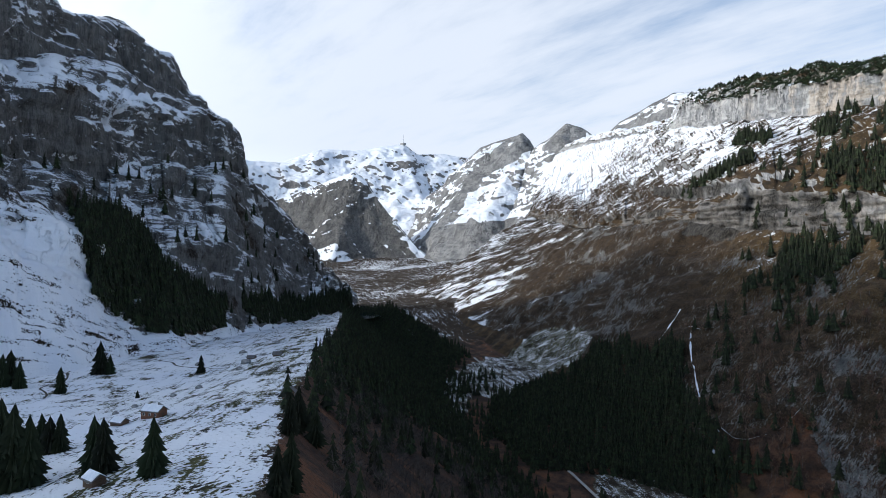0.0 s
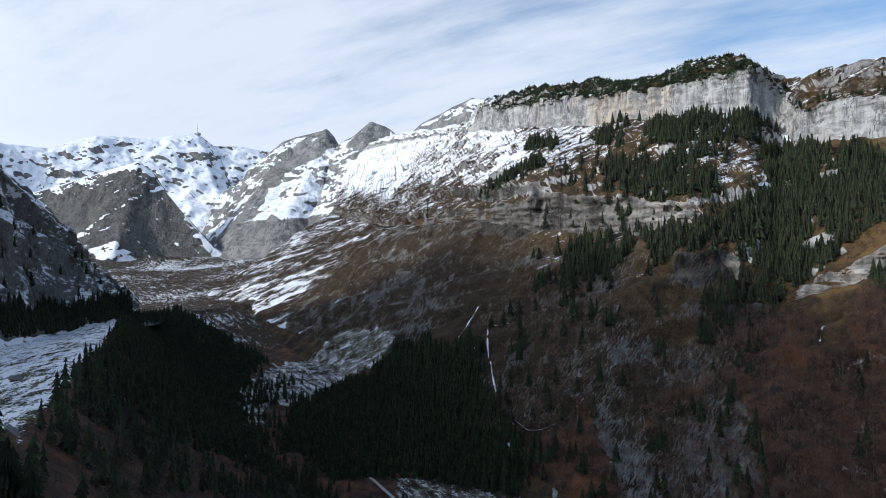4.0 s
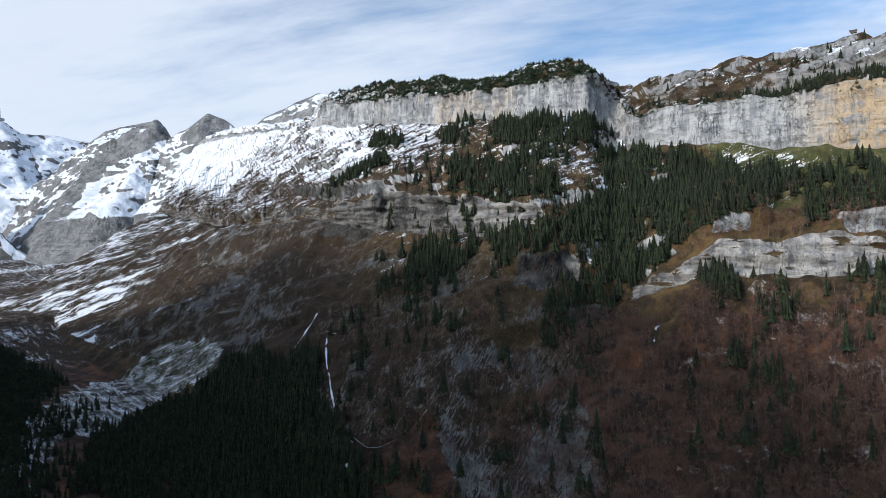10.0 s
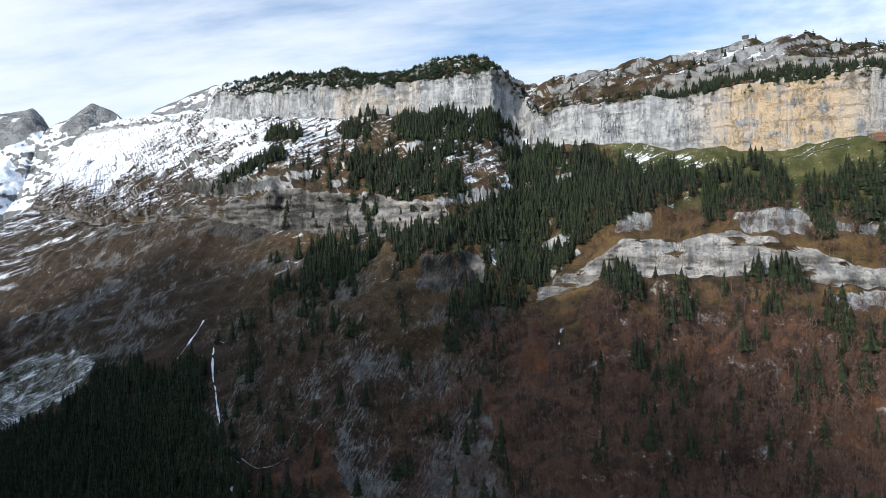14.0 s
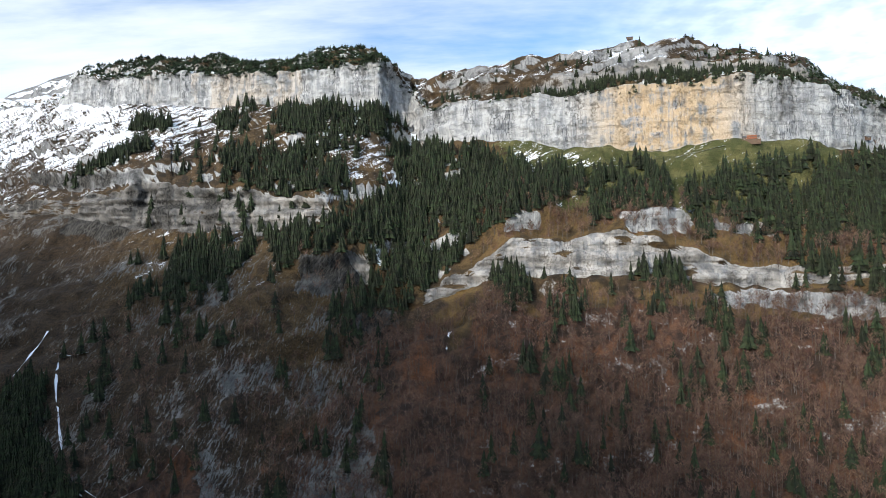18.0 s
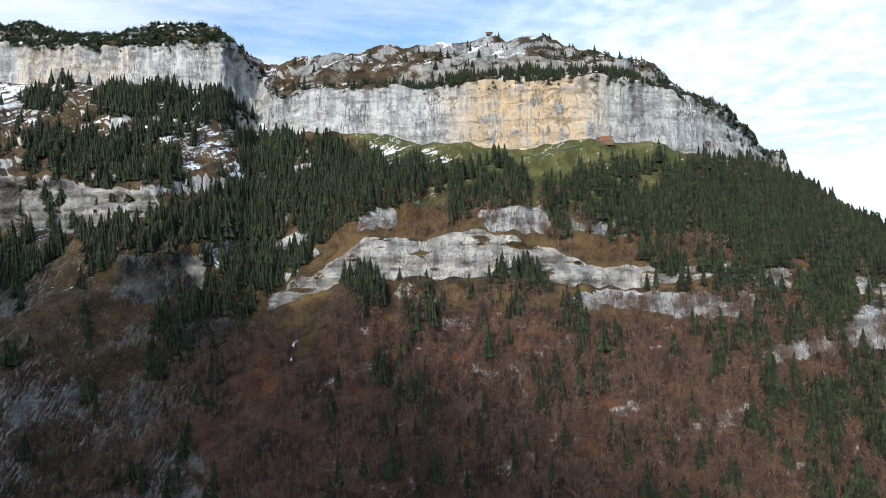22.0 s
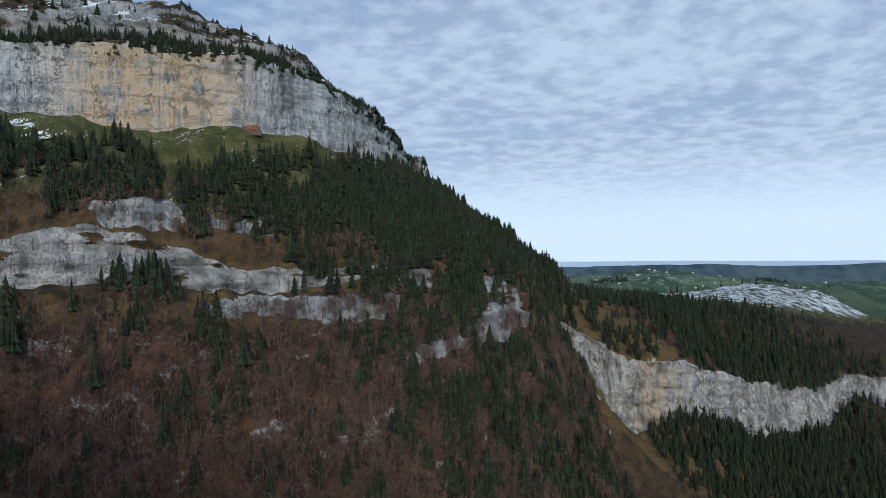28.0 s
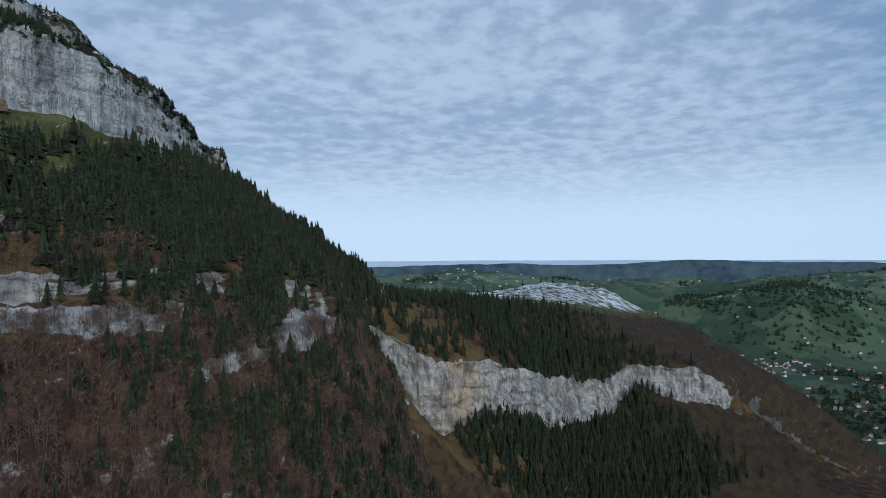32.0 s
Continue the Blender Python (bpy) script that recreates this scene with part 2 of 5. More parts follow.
    wobble = n.math("SUBTRACT", n.math("ADD", n.math("MULTIPLY", blotch, 0.9), n.math("MULTIPLY", grain, 0.5)), 0.70)
    def cover(key, spread=1.2, soft=0.08):
        return n.step(n.math("ADD", n.math("MULTIPLY", wobble, spread), n.attr(key)), 0.5 - soft, 0.5 + soft)
    colour = n.mix(cover("litter"), grass, litter)
    colour = n.mix(cover("turf"), colour, turf)
    colour = n.mix(n.step(n.noise(pos, 1.1, 4, 0.7), 0.38, 0.53, 0.7, 0.0), colour, n.vec("MULTIPLY", colour, (0.42, 0.42, 0.42)))
    rock = n.mix(n.step(n.noise(pos, 0.9, 4, 0.7), 0.36, 0.50, 0.22, 0.0), rock, n.vec("MULTIPLY", rock, (0.5, 0.5, 0.5)))
    lines = n.math("MULTIPLY", n.math("SUBTRACT", slab, 0.5), n.math("MULTIPLY", n.attr("slab"), 1.7))
    colour = n.mix(n.step(n.math("ADD", n.math("ADD", n.math("MULTIPLY", wobble, 0.8), lines), n.attr("rock")), 0.40, 0.60), colour, rock)
    dip = n.add("ShaderNodeVectorMath", 1, props={"operation": "DOT_PRODUCT"}, i0=pos, i1=fall)
    flat = n.vec("MULTIPLY", pos, (0.22, 0.22, 0.0))
    ledge = n.noise(n.vec("ADD", flat, n.add("ShaderNodeCombineXYZ", X=0.0, Y=0.0, Z=n.math("MULTIPLY", dip, 1.35))), fine, 6, 0.66)
    spots = n.math("SUBTRACT", n.math("ADD", n.math("MULTIPLY", ledge, 0.85), n.math("ADD", n.math("MULTIPLY", blotch, patchy), n.math("MULTIPLY", grain, speck))), 0.425 + patchy / 2 + speck / 2)
    snow = n.step(n.math("ADD", n.math("MULTIPLY", spots, gain), n.attr("snow")), 0.475, 0.545)
    white = n.mix(n.step(big, 0.3, 0.7), (0.80, 0.82, 0.86), (0.88, 0.88, 0.88))
    colour = n.mix(snow, colour, white)
    height = n.math("ADD", n.math("SUBTRACT", n.math("MULTIPLY", grain, 0.9), n.math("MULTIPLY", n.math("MULTIPLY", crack, 1.2), n.attr("rock"))), n.math("ADD", n.math("MULTIPLY", fine_streak, n.attr("rock")), n.math("MULTIPLY", beds, 0.8)))
    normal = n.bump(n.math("MULTIPLY", height, n.math("SUBTRACT", 1.0, n.math("MULTIPLY", snow, 0.8))), 1.0, 3.2 * size)
    n.finish(colour, n.step(snow, 0, 1, 0.92, 0.55), normal, 0.25)
    return m


def plain_material(name, a, b, scale, rough=0.85, bump=0.3, random_by="", amount=0.35, metal=0.0, stretch=(1, 1, 1)):
    """Two tones mixed by grain, with relief and, for repeats, a tone of each piece's own."""
    m, n = material(name)
    pos = n.add("ShaderNodeTexCoord", 3)
    pos = n.vec("MULTIPLY", pos, stretch)
    grain, wide = n.noise(pos, scale, 4, 0.6), n.noise(pos, scale * 0.17, 3)
    colour = n.mix(n.step(n.math("ADD", n.math("MULTIPLY", grain, 0.6), n.math("MULTIPLY", wide, 0.4)), 0.36, 0.64), a, b)
    if random_by:
        if random_by == "island":
            r = n.add("ShaderNodeNewGeometry", 8)
        else:
            r = n.add("ShaderNodeObjectInfo", 5)
        colour = n.add("ShaderNodeHueSaturation", Hue=n.step(r, 0, 1, 0.5 - amount * 0.06, 0.5 + amount * 0.06), Saturation=1.0, Value=n.step(r, 0, 1, 1 - amount, 1 + amount), Fac=1.0, Color=colour)
    n.finish(colour, rough, n.bump(grain, bump, 0.1), 0.3, metal)
    return m


def field_material():
    """Winter-green meadows in plots, with hedges' shade tones and a dusting of old snow on the heights."""
    m, n = material("lowland_fields")
    pos = n.add("ShaderNodeNewGeometry", 0)
    plots = n.tree.nodes.new("ShaderNodeTexVoronoi")
    n.tree.links.new(n.vec("ADD", pos, n.vec("MULTIPLY", n.noise(pos, 0.004, 3, 0.6, 1), (160, 160, 0))), plots.inputs["Vector"])
    plots.inputs["Scale"].default_value = 0.0052
    tone = n.add("ShaderNodeSeparateColor", 0, Color=plots.outputs["Color"])
    colour = n.mix(n.step(tone, 0.1, 0.9), (0.046, 0.074, 0.040), (0.108, 0.140, 0.078))
    colour = n.mix(n.step(n.noise(pos, 0.012, 5, 0.65), 0.52, 0.62, 0, 0.6), colour, (0.035, 0.055, 0.030))
    z = n.tree.nodes.new("ShaderNodeSeparateXYZ")
    n.tree.links.new(pos, z.inputs[0])
    dust = n.math("MULTIPLY", n.step(z.outputs[2], 120, 330), n.step(n.noise(pos, 0.02, 5, 0.65), 0.52, 0.60))
    colour = n.mix(n.math("MULTIPLY", dust, 0.25), colour, (0.62, 0.65, 0.70))
    n.finish(colour, 0.9, n.bump(n.noise(pos, 0.2, 4), 0.4, 1.0), 0.2)
    return m


LAND = land_material()
FAR = land_material("far_land", (-0.38, -0.82, 1.0), 0.10, 0.25, 4.0, 0.6, 0.3)
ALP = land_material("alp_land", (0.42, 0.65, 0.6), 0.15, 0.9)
FIELDS = field_material()
NEEDLES = plain_material("spruce_needles", (0.008, 0.012, 0.004), (0.028, 0.034, 0.011), 0.7, 0.8, 0.4, "island", 0.5)
NEEDLES_ONE = plain_material("spruce_needles_single", (0.008, 0.012, 0.004), (0.028, 0.034, 0.011), 0.7, 0.8, 0.4, "object", 0.4)
STEM = plain_material("pale_stem", (0.06, 0.050, 0.042), (0.17, 0.145, 0.125), 1.5, 0.9, 0.5)
BARK = plain_material("bark", (0.05, 0.038, 0.03), (0.12, 0.095, 0.075), 3.0, 0.9, 0.6)
TWIGS = plain_material("bare_twigs", (0.075, 0.046, 0.034), (0.210, 0.119, 0.084), 0.4, 0.9, 0.2, "island", 0.45)
# grey-brown for the spur's wood; its darkness also stands for the flank's shade
GREY_SHADED_TWIGS = plain_material("grey_shaded_twigs", (0.034, 0.028, 0.026), (0.095, 0.074, 0.066), 0.4, 0.9, 0.2, "island", 0.45)
TWIGS_ONE = plain_material("bare_twigs_single", (0.075, 0.046, 0.034), (0.210, 0.119, 0.084), 0.4, 0.9, 0.2, "object", 0.45)
SHRUB = plain_material("dwarf_pine", (0.012, 0.022, 0.010), (0.040, 0.055, 0.020), 0.5, 0.85, 0.4, "island", 0.4)
OLD_WOOD = plain_material("weathered_wood", (0.075, 0.045, 0.028), (0.17, 0.11, 0.07), 2.0, 0.8, 0.5, stretch=(1, 1, 6))
RED_WOOD = plain_material("reddish_boards", (0.12, 0.055, 0.032), (0.21, 0.10, 0.058), 2.0, 0.8, 0.4, stretch=(1, 1, 6))
ROOF_SNOW = plain_material("snow_on_roof", (0.72, 0.75, 0.80), (0.86, 0.87, 0.88), 0.8, 0.6, 0.3)
ORANGE_MESH = plain_material("orange_netting", (0.20, 0.07, 0.035), (0.30, 0.11, 0.05), 1.2, 0.8, 0.3)
SHINGLE = plain_material("grey_shingle", (0.075, 0.07, 0.068), (0.17, 0.16, 0.15), 2.4, 0.85, 0.5)
TILE = plain_material("brown_roof_tile", (0.10, 0.05, 0.035), (0.20, 0.10, 0.07), 1.6, 0.85, 0.4, "object", 0.4)
PLASTER = plain_material("pale_plaster", (0.42, 0.40, 0.36), (0.62, 0.60, 0.56), 1.0, 0.85, 0.2, "object", 0.2)
STONE = plain_material("boulder_stone", (0.16, 0.16, 0.16), (0.36, 0.35, 0.33), 0.6, 0.9, 0.8)
STEEL = plain_material("galvanised_steel", (0.35, 0.36, 0.37), (0.5, 0.5, 0.5), 3.0, 0.45, 0.1, metal=0.8)
GRAVEL = plain_material("gravel", (0.28, 0.26, 0.23), (0.46, 0.44, 0.40), 1.5, 0.95, 0.5)
SNOWPACK = plain_material("old_snow", (0.70, 0.73, 0.78), (0.86, 0.87, 0.88), 0.25, 0.6, 0.5)
GLASS = plain_material("window_glass", (0.03, 0.035, 0.04), (0.05, 0.055, 0.06), 1.0, 0.12, 0.0)
# these two carry the haze of distance in their base colours
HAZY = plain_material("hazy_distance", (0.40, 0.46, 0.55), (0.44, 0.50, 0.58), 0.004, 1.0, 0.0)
HAZED_WOOD = plain_material("hazed_woods", (0.030, 0.050, 0.074), (0.080, 0.112, 0.118), 0.012, 1.0, 0.3)
LAKE = plain_material("lake_water", (0.012, 0.02, 0.022), (0.02, 0.03, 0.032), 0.05, 0.06, 0.05)


# ---- lofted landforms ----
class Loft:
    """A landform swept between feature lines. lines: from top to foot, each with one (x, y, z) a station;
    steps: divisions between each two lines; across: divisions along the lines."""

    def __init__(self, lines, steps, across, soften=3, waves=(), seed=0, marks=None):
        lines = np.array(lines, float)
        mid = lines[len(lines) // 2]
        run = np.r_[0, np.cumsum(np.linalg.norm(np.diff(mid[:, :2], axis=0), axis=1) + 20)]
        where = np.linspace(0, run[-1], across)
        dense = np.stack([np.stack([np.interp(where, run, l[:, k]) for k in range(3)], -1) for l in lines])
        if soften:
            w = np.hanning(2 * soften + 3)[1:-1]
            pad = np.pad(dense, ((0, 0), (soften, soften), (0, 0)), mode="edge")
            dense = sum(c * pad[:, n:n + across] for n, c in enumerate(w / w.sum()))
        for k, amount in enumerate(waves):
            dense[k, :, 2] += amount * (fbm(dense[k] * (1, 1, 0), 75, 4, seed + k) + 0.6 * fbm(dense[k] * (1, 1, 0), 19, 3, seed + 40 + k))
        rows, strip, frac = [], [], []
        for s, n in enumerate(steps):
            for i in range(n):
                rows.append(dense[s] + (dense[s + 1] - dense[s]) * i / n)
                strip.append(marks[s] if marks else s)
                frac.append(i / n)
        rows.append(dense[-1])
        strip.append(marks[-1] if marks else len(steps) - 1)
        frac.append(1.0)
        self.p = np.stack(rows, 1)                       # across x down x 3
        self.strip = np.broadcast_to(np.array(strip), self.p.shape[:2])
        self.frac = np.broadcast_to(np.array(frac), self.p.shape[:2])
        self.v = np.broadcast_to(np.linspace(0, 1, len(rows)), self.p.shape[:2])
        self.u = np.broadcast_to((where / run[-1])[:, None], self.p.shape[:2])

    def normals(self):
        n = np.cross(np.gradient(self.p, axis=1), np.gradient(self.p, axis=0))
        n /= np.linalg.norm(n, axis=-1, keepdims=True) + 1e-9
        return n

    def blur(self, a, times=6):
        for _ in range(times):
            b = np.pad(a, ((0, 0), (1, 1)), mode="edge")
            a = (b[:, :-2] + 2 * b[:, 1:-1] + b[:, 2:]) / 4
        return a

    def erode(self, cliffs, rib=9.0, slope=5.0, seed=0, stepped=(), dip=0.0, bulk=0.0, calm=0.0):
        """Ribs, chimneys and beds on the cliff strips, gullies and humps on the others."""
        is_cliff = self.blur(np.isin(self.strip, cliffs).astype(float), 4)
        n = self.normals()
        flat = n.copy()
        flat[..., 2] *= 0.15
        flat /= np.linalg.norm(flat, axis=-1, keepdims=True) + 1e-9
        p = self.p
        ribs = (0.62 - ridged(p * (1, 1, 0.13), 52, 3, seed)) * 2.0 + (0.62 - ridged(p * (1, 1, 0.10), 17, 2, seed + 3)) * 0.7
        beds = fbm(p * (0.05, 0.05, 1), 9, 3, seed + 11) * 0.28
        crags = fbm(p, 11, 4, seed + 9) * 0.35
        steps = self.blur(np.isin(self.strip, stepped).astype(float), 2)
        beds = beds * (1 + 1.6 * steps)
        ribs = ribs * (1 - 0.45 * steps) * (1 - calm * smooth(p[..., 0], -150, -60))
        wall = flat * ((ribs + beds + crags) * rib * is_cliff)[..., None]
        humps = (ridged(p * (1, 1, 0.35), 120, 5, seed + 21) - 0.5) * 2.2 + fbm(p, 26, 4, seed + 23) * 0.7
        if dip:
            tilt = np.stack([p[..., 0] * 0.16, p[..., 1] * 0.16, p[..., 2] - 0.30 * p[..., 0] + 0.16 * p[..., 1]], -1)
            humps = humps + dip * smooth(p[..., 0], -1250, -850) * (fbm(tilt, 26, 3, seed + 31) * 1.2 + 0.5 * fbm(tilt, 8, 2, seed + 33))
        land = n * (humps * slope * (1 - is_cliff))[..., None]
        big = (ridged(p * (1, 1, 0.5), 150, 3, seed + 51) - 0.55) * 2 * bulk * np.minimum(1, 3 * (1 - np.abs(2 * self.v - 1)))
        self.p = p + wall + land + flat * big[..., None]
        return self

    def build(self, name, cover, label, category="mountainside", surface=None):
        n = self.normals()
        layers = cover(self, n)
        zero = np.zeros(self.strip.shape)
        layers = {k: layers.get(k, zero) + zero for k in ("rock", "snow", "turf", "litter", "ochre", "dark", "gold", "slab")}
        nu, nv = self.strip.shape
        ob = new(name, mesh_of(name, self.p.reshape(-1, 3), grid_tris(nu, nv), [surface or LAND], None, True, layers))
        self.ob = tagged(ob, label, category, kind="structure")
        return self

    def scatter(self, count, density, rng, upright=True):
        """Places on the surface, drawn by area times density(x, y, z, strip, frac, slope)."""
        a, b, c = self.p[:-1, :-1], self.p[1:, :-1], self.p[:-1, 1:]
        area = np.linalg.norm(np.cross(b - a, c - a), axis=-1)
        n = self.normals()[:-1, :-1]
        d = density(a[..., 0], a[..., 1], a[..., 2], self.strip[:-1, :-1], self.frac[:-1, :-1], np.abs(n[..., 2]))
        w = (area * np.clip(d, 0, None)).ravel()
        if w.sum() <= 0:
            return np.zeros((0, 3))
        pick = rng.choice(len(w), count, p=w / w.sum())
        i, j = np.unravel_index(pick, area.shape)
        r, s = rng.random((2, count))
        return a[i, j] + (b - a)[i, j] * r[:, None] + (c - a)[i, j] * s[:, None]


# ---- ground: valley, alp and lowland in one sheet ----
VALLEY = np.array([(-3200, 1500, 470), (-2200, 1250, 350), (-1500, 850, 285), (-1240, 745, 282), (-850, 735, 212), (-440, 620, 148),
                   (-150, 480, 110), (300, 330, 60), (900, 250, 20), (1700, 250, 0), (5200, 0, -10)], float)
CREST = np.array([(500, -320, 345), (-40, -20, 350), (-145, 67, 342), (-202, 97, 338), (-285, 142, 332), (-430, 233, 322), (-751, 440, 310), (-1150, 690, 286), (-1500, 780, 250)], float)


def along(line, x, y):
    """Distance to a polyline in plan, the height on it, and the side (positive: to its left)."""
    best, height, side = np.full(x.shape, 1e9), np.zeros(x.shape), np.ones(x.shape)
    for (x0, y0, z0), (x1, y1, z1) in zip(line[:-1], line[1:]):
        dx, dy = x1 - x0, y1 - y0
        t = np.clip(((x - x0) * dx + (y - y0) * dy) / (dx * dx + dy * dy), 0, 1)
        d = np.hypot(x - x0 - t * dx, y - y0 - t * dy)
        near = d < best
        best, height = np.where(near, d, best), np.where(near, z0 + t * (z1 - z0), height)
        side = np.where(near, np.sign(dx * (y - y0) - dy * (x - x0)), side)
    return best, height, side


def inside_of(x, y, line, rough=8.0, seed=0):
    """1 within a closed line of the plan (or of a wall: pass its height as y), with a ragged edge."""
    q = np.stack([x, y, 0 * x], -1)
    x, y = x + rough * fbm(q, 4 * rough, 3, seed), y + rough * fbm(q, 4 * rough, 3, seed + 9)
    odd = np.zeros(x.shape, bool)
    for (x0, y0), (x1, y1) in zip(line, line[1:] + line[:1]):
        if y0 != y1:
            odd ^= ((y0 > y) != (y1 > y)) & (x < (x1 - x0) * (y - y0) / (y1 - y0) + x0)
    return odd.astype(float)


# grey boulder field that fans out of a side gully onto the valley floor, the woods round it and a clearing
TALUS = [(-828, 692), (-872, 828), (-828, 917), (-743, 929), (-671, 876), (-695, 851), (-739, 822), (-691, 682), (-734, 662), (-625, 537), (-540, 495), (-494, 419), (-545, 420), (-640, 480)]
VALLEY_WOOD = [(-703, 684), (-713, 818), (-679, 844), (-655, 871), (-494, 850), (-470, 805), (-400, 735), (-345, 706), (-330, 683), (-467, 617), (-511, 559), (-627, 587)]
WEST_WOOD = [(-1330, 800), (-1253, 867), (-1029, 816), (-900, 790), (-852, 701), (-660, 520), (-590, 400), (-751, 430), (-1100, 650), (-1300, 740)]
CLEARING = [(-470, 612), (-400, 690), (-317, 691), (-277, 675), (-250, 600), (-340, 560), (-420, 560)]


def ground_z(x, y):
    x, y = np.asarray(x, float), np.asarray(y, float)
    p = np.stack([x, y, 0 * x], -1)
    d, floor, _ = along(VALLEY, x, y)
    open_land = smooth(x, 1150, 1900)
    width = 70 + 50 * smooth(x, -600, -1300)
    steep = 0.10 * (1 - open_land)
    valley = floor + steep * np.minimum(np.clip(d - width, 0, None), 420)
    valley += fbm(p, 90, 4, 5) * (5 + 6 * smooth(d, 60, 200))
    c, top, side = along(CREST, x, y)
    s = c * side
    alp = top - 14 * smooth(s, 5, 110) + 0.34 * np.clip(s - 330, 0, 500) + fbm(p, 45, 4, 8) * 2.2
    flank = top + 0.78 * s + 7 * fbm(p, 60, 4, 9) * smooth(-s, 0, 60)
    ridge = np.where(s > 0, alp, flank)
    inner = np.maximum(valley, ridge)
    inner = inner - 14 * np.exp(-((((x + 1235) * 0.86 - (y - 760) * 0.5) / 150) ** 4 + (((x + 1235) * 0.5 + (y - 760) * 0.86) / 62) ** 4))
    reach = np.hypot(x, y)
    hills = 26 * fbm(p, 420, 4, 31) + 95 * np.clip(fbm(p, 900, 4, 33), -0.25, 1) * smooth(reach, 2200, 3600)
    rim = 318 * smooth(reach, 3000, 4800) * (0.95 + 0.30 * fbm(p, 700, 4, 35))
    knoll = 150 * np.exp(-(((x - 3600) / 420) ** 2 + ((y - 700) / 330) ** 2))
    lowland = hills + rim + knoll - 8
    return inner * (1 - open_land) + lowland * open_land


def ground_sheet():
    ring = np.r_[np.linspace(0, 1500, 250), np.geomspace(1510, 4950, 170)]
    turn = np.linspace(0, 2 * np.pi, 521)
    r, a = np.meshgrid(ring, turn, indexing="ij")
    x, y = -250 * np.exp(-(r / 1500) ** 2) + r * np.sin(a), 250 * np.exp(-(r / 1500) ** 2) + r * np.cos(a)
    z = ground_z(x, y)
    p = np.stack([x, y, z], -1)
    n = np.cross(np.gradient(p, axis=0), np.gradient(p, axis=1))
    slope = np.abs(n[..., 2]) / (np.linalg.norm(n, axis=-1) + 1e-9)
    c, _, side = along(CREST, x, y)
    s = c * side
    on_alp = smooth(s, -4, 6) * (1 - smooth(x, 300, 700))
    out = smooth(x, 1150, 1800)
    inner = (1 - on_alp) * (1 - out)
    q = np.stack([x, y, 0 * x], -1)
    crest_turf = np.exp(-((s - 35) / 40) ** 2)
    scree = np.maximum(inside_of(x, y, TALUS, 14, 131), 0.9 * inside_of(x, y, CLEARING, 16, 133)) * inner
    head = smooth(x, -820, -1080)
    layers = {
        "snow": on_alp * (0.70 - 0.11 * crest_turf + 0.22 * fbm(q, 16, 4, 14) + 0.16 * fbm(q, 90, 3, 15)) + inner * ((0.30 + 0.4 * fbm(q, 120, 4, 17)) * head + 0.1 * smooth(x, -1900, -2050)) + 0.41 * scree - 2.0 * out,
        "turf": on_alp * 0.65 + 0.52 * scree + out * (0.95 + 0.5 * fbm(q, 260, 3, 3)),
        "litter": inner * (1 - scree) * smooth(x, -1100, -800) + 0.3 * out * smooth(fbm(q, 180, 3, 51), 0.15, 0.3),
        "rock": smooth(slope, 0.62, 0.5) * inner * 0.6 + 0.5 * scree + 0.42 * smooth(x, -900, -1200) * inner,
        # valley floor: its shade is put into the ground colour, less on the scree
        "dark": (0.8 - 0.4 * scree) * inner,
    }
    layers["snow"] = np.where(x > 1300, -1, layers["snow"])
    tris = grid_tris(*r.shape)[:, ::-1]
    in_fields = (out.ravel()[tris].mean(1) > 0.5).astype(int)
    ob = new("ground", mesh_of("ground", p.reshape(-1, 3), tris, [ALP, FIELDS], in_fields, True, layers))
    return tagged(ob, "snowy alp, dark valley floor and green lowland fields", "ground", kind="structure")


ground_sheet()

# ---- the long limestone mountainside ----
RIM_BACK = [(-2350, 2750, 930), (-1800, 2350, 880), (-1150, 1900, 800), (-1000, 1800, 820), (-650, 1560, 780), (-400, 1480, 740), (-240, 1440, 720), (-130, 1420, 710), (-100, 1430, 700), (-70, 1420, 690), (-20, 1380, 670),
            (60, 1330, 670), (150, 1300, 680), (260, 1260, 680), (380, 1230, 620), (520, 1240, 570), (680, 1300, 500), (800, 1380, 430), (850, 1300, 390), (900, 1230, 350), (960, 1180, 310), (1010, 1150, 260)]
RIM = [(-2100, 2450, 960), (-1637, 2133, 905), (-975, 1610, 785), (-901, 1550, 815), (-614, 1368, 797), (-417, 1287, 754), (-283, 1244, 751), (-187, 1215, 746), (-143, 1300, 716), (-110, 1245, 702), (-42, 1133, 683),
       (32, 1104, 692), (108, 1077, 693), (207, 1047, 700), (310, 1018, 667), (426, 1029, 631), (530, 1064, 582), (640, 1140, 558), (700, 1090, 480), (765, 1035, 422), (822, 988, 372), (885, 1000, 310)]
CLIFF_TOP = [(-2050, 2380, 930), (-1496, 1950, 849), (-893, 1470, 742), (-823, 1415, 774), (-569, 1276, 735), (-390, 1210, 715), (-267, 1172, 705), (-176, 1145, 707), (-141, 1225, 690), (-100, 1105, 631), (-42, 1064, 631),
             (26, 1035, 624), (97, 1010, 617), (189, 982, 623), (284, 953, 621), (389, 963, 611), (496, 1013, 583), (628, 1117, 556), (690, 1075, 482), (758, 1015, 424), (810, 975, 374), (870, 985, 308)]
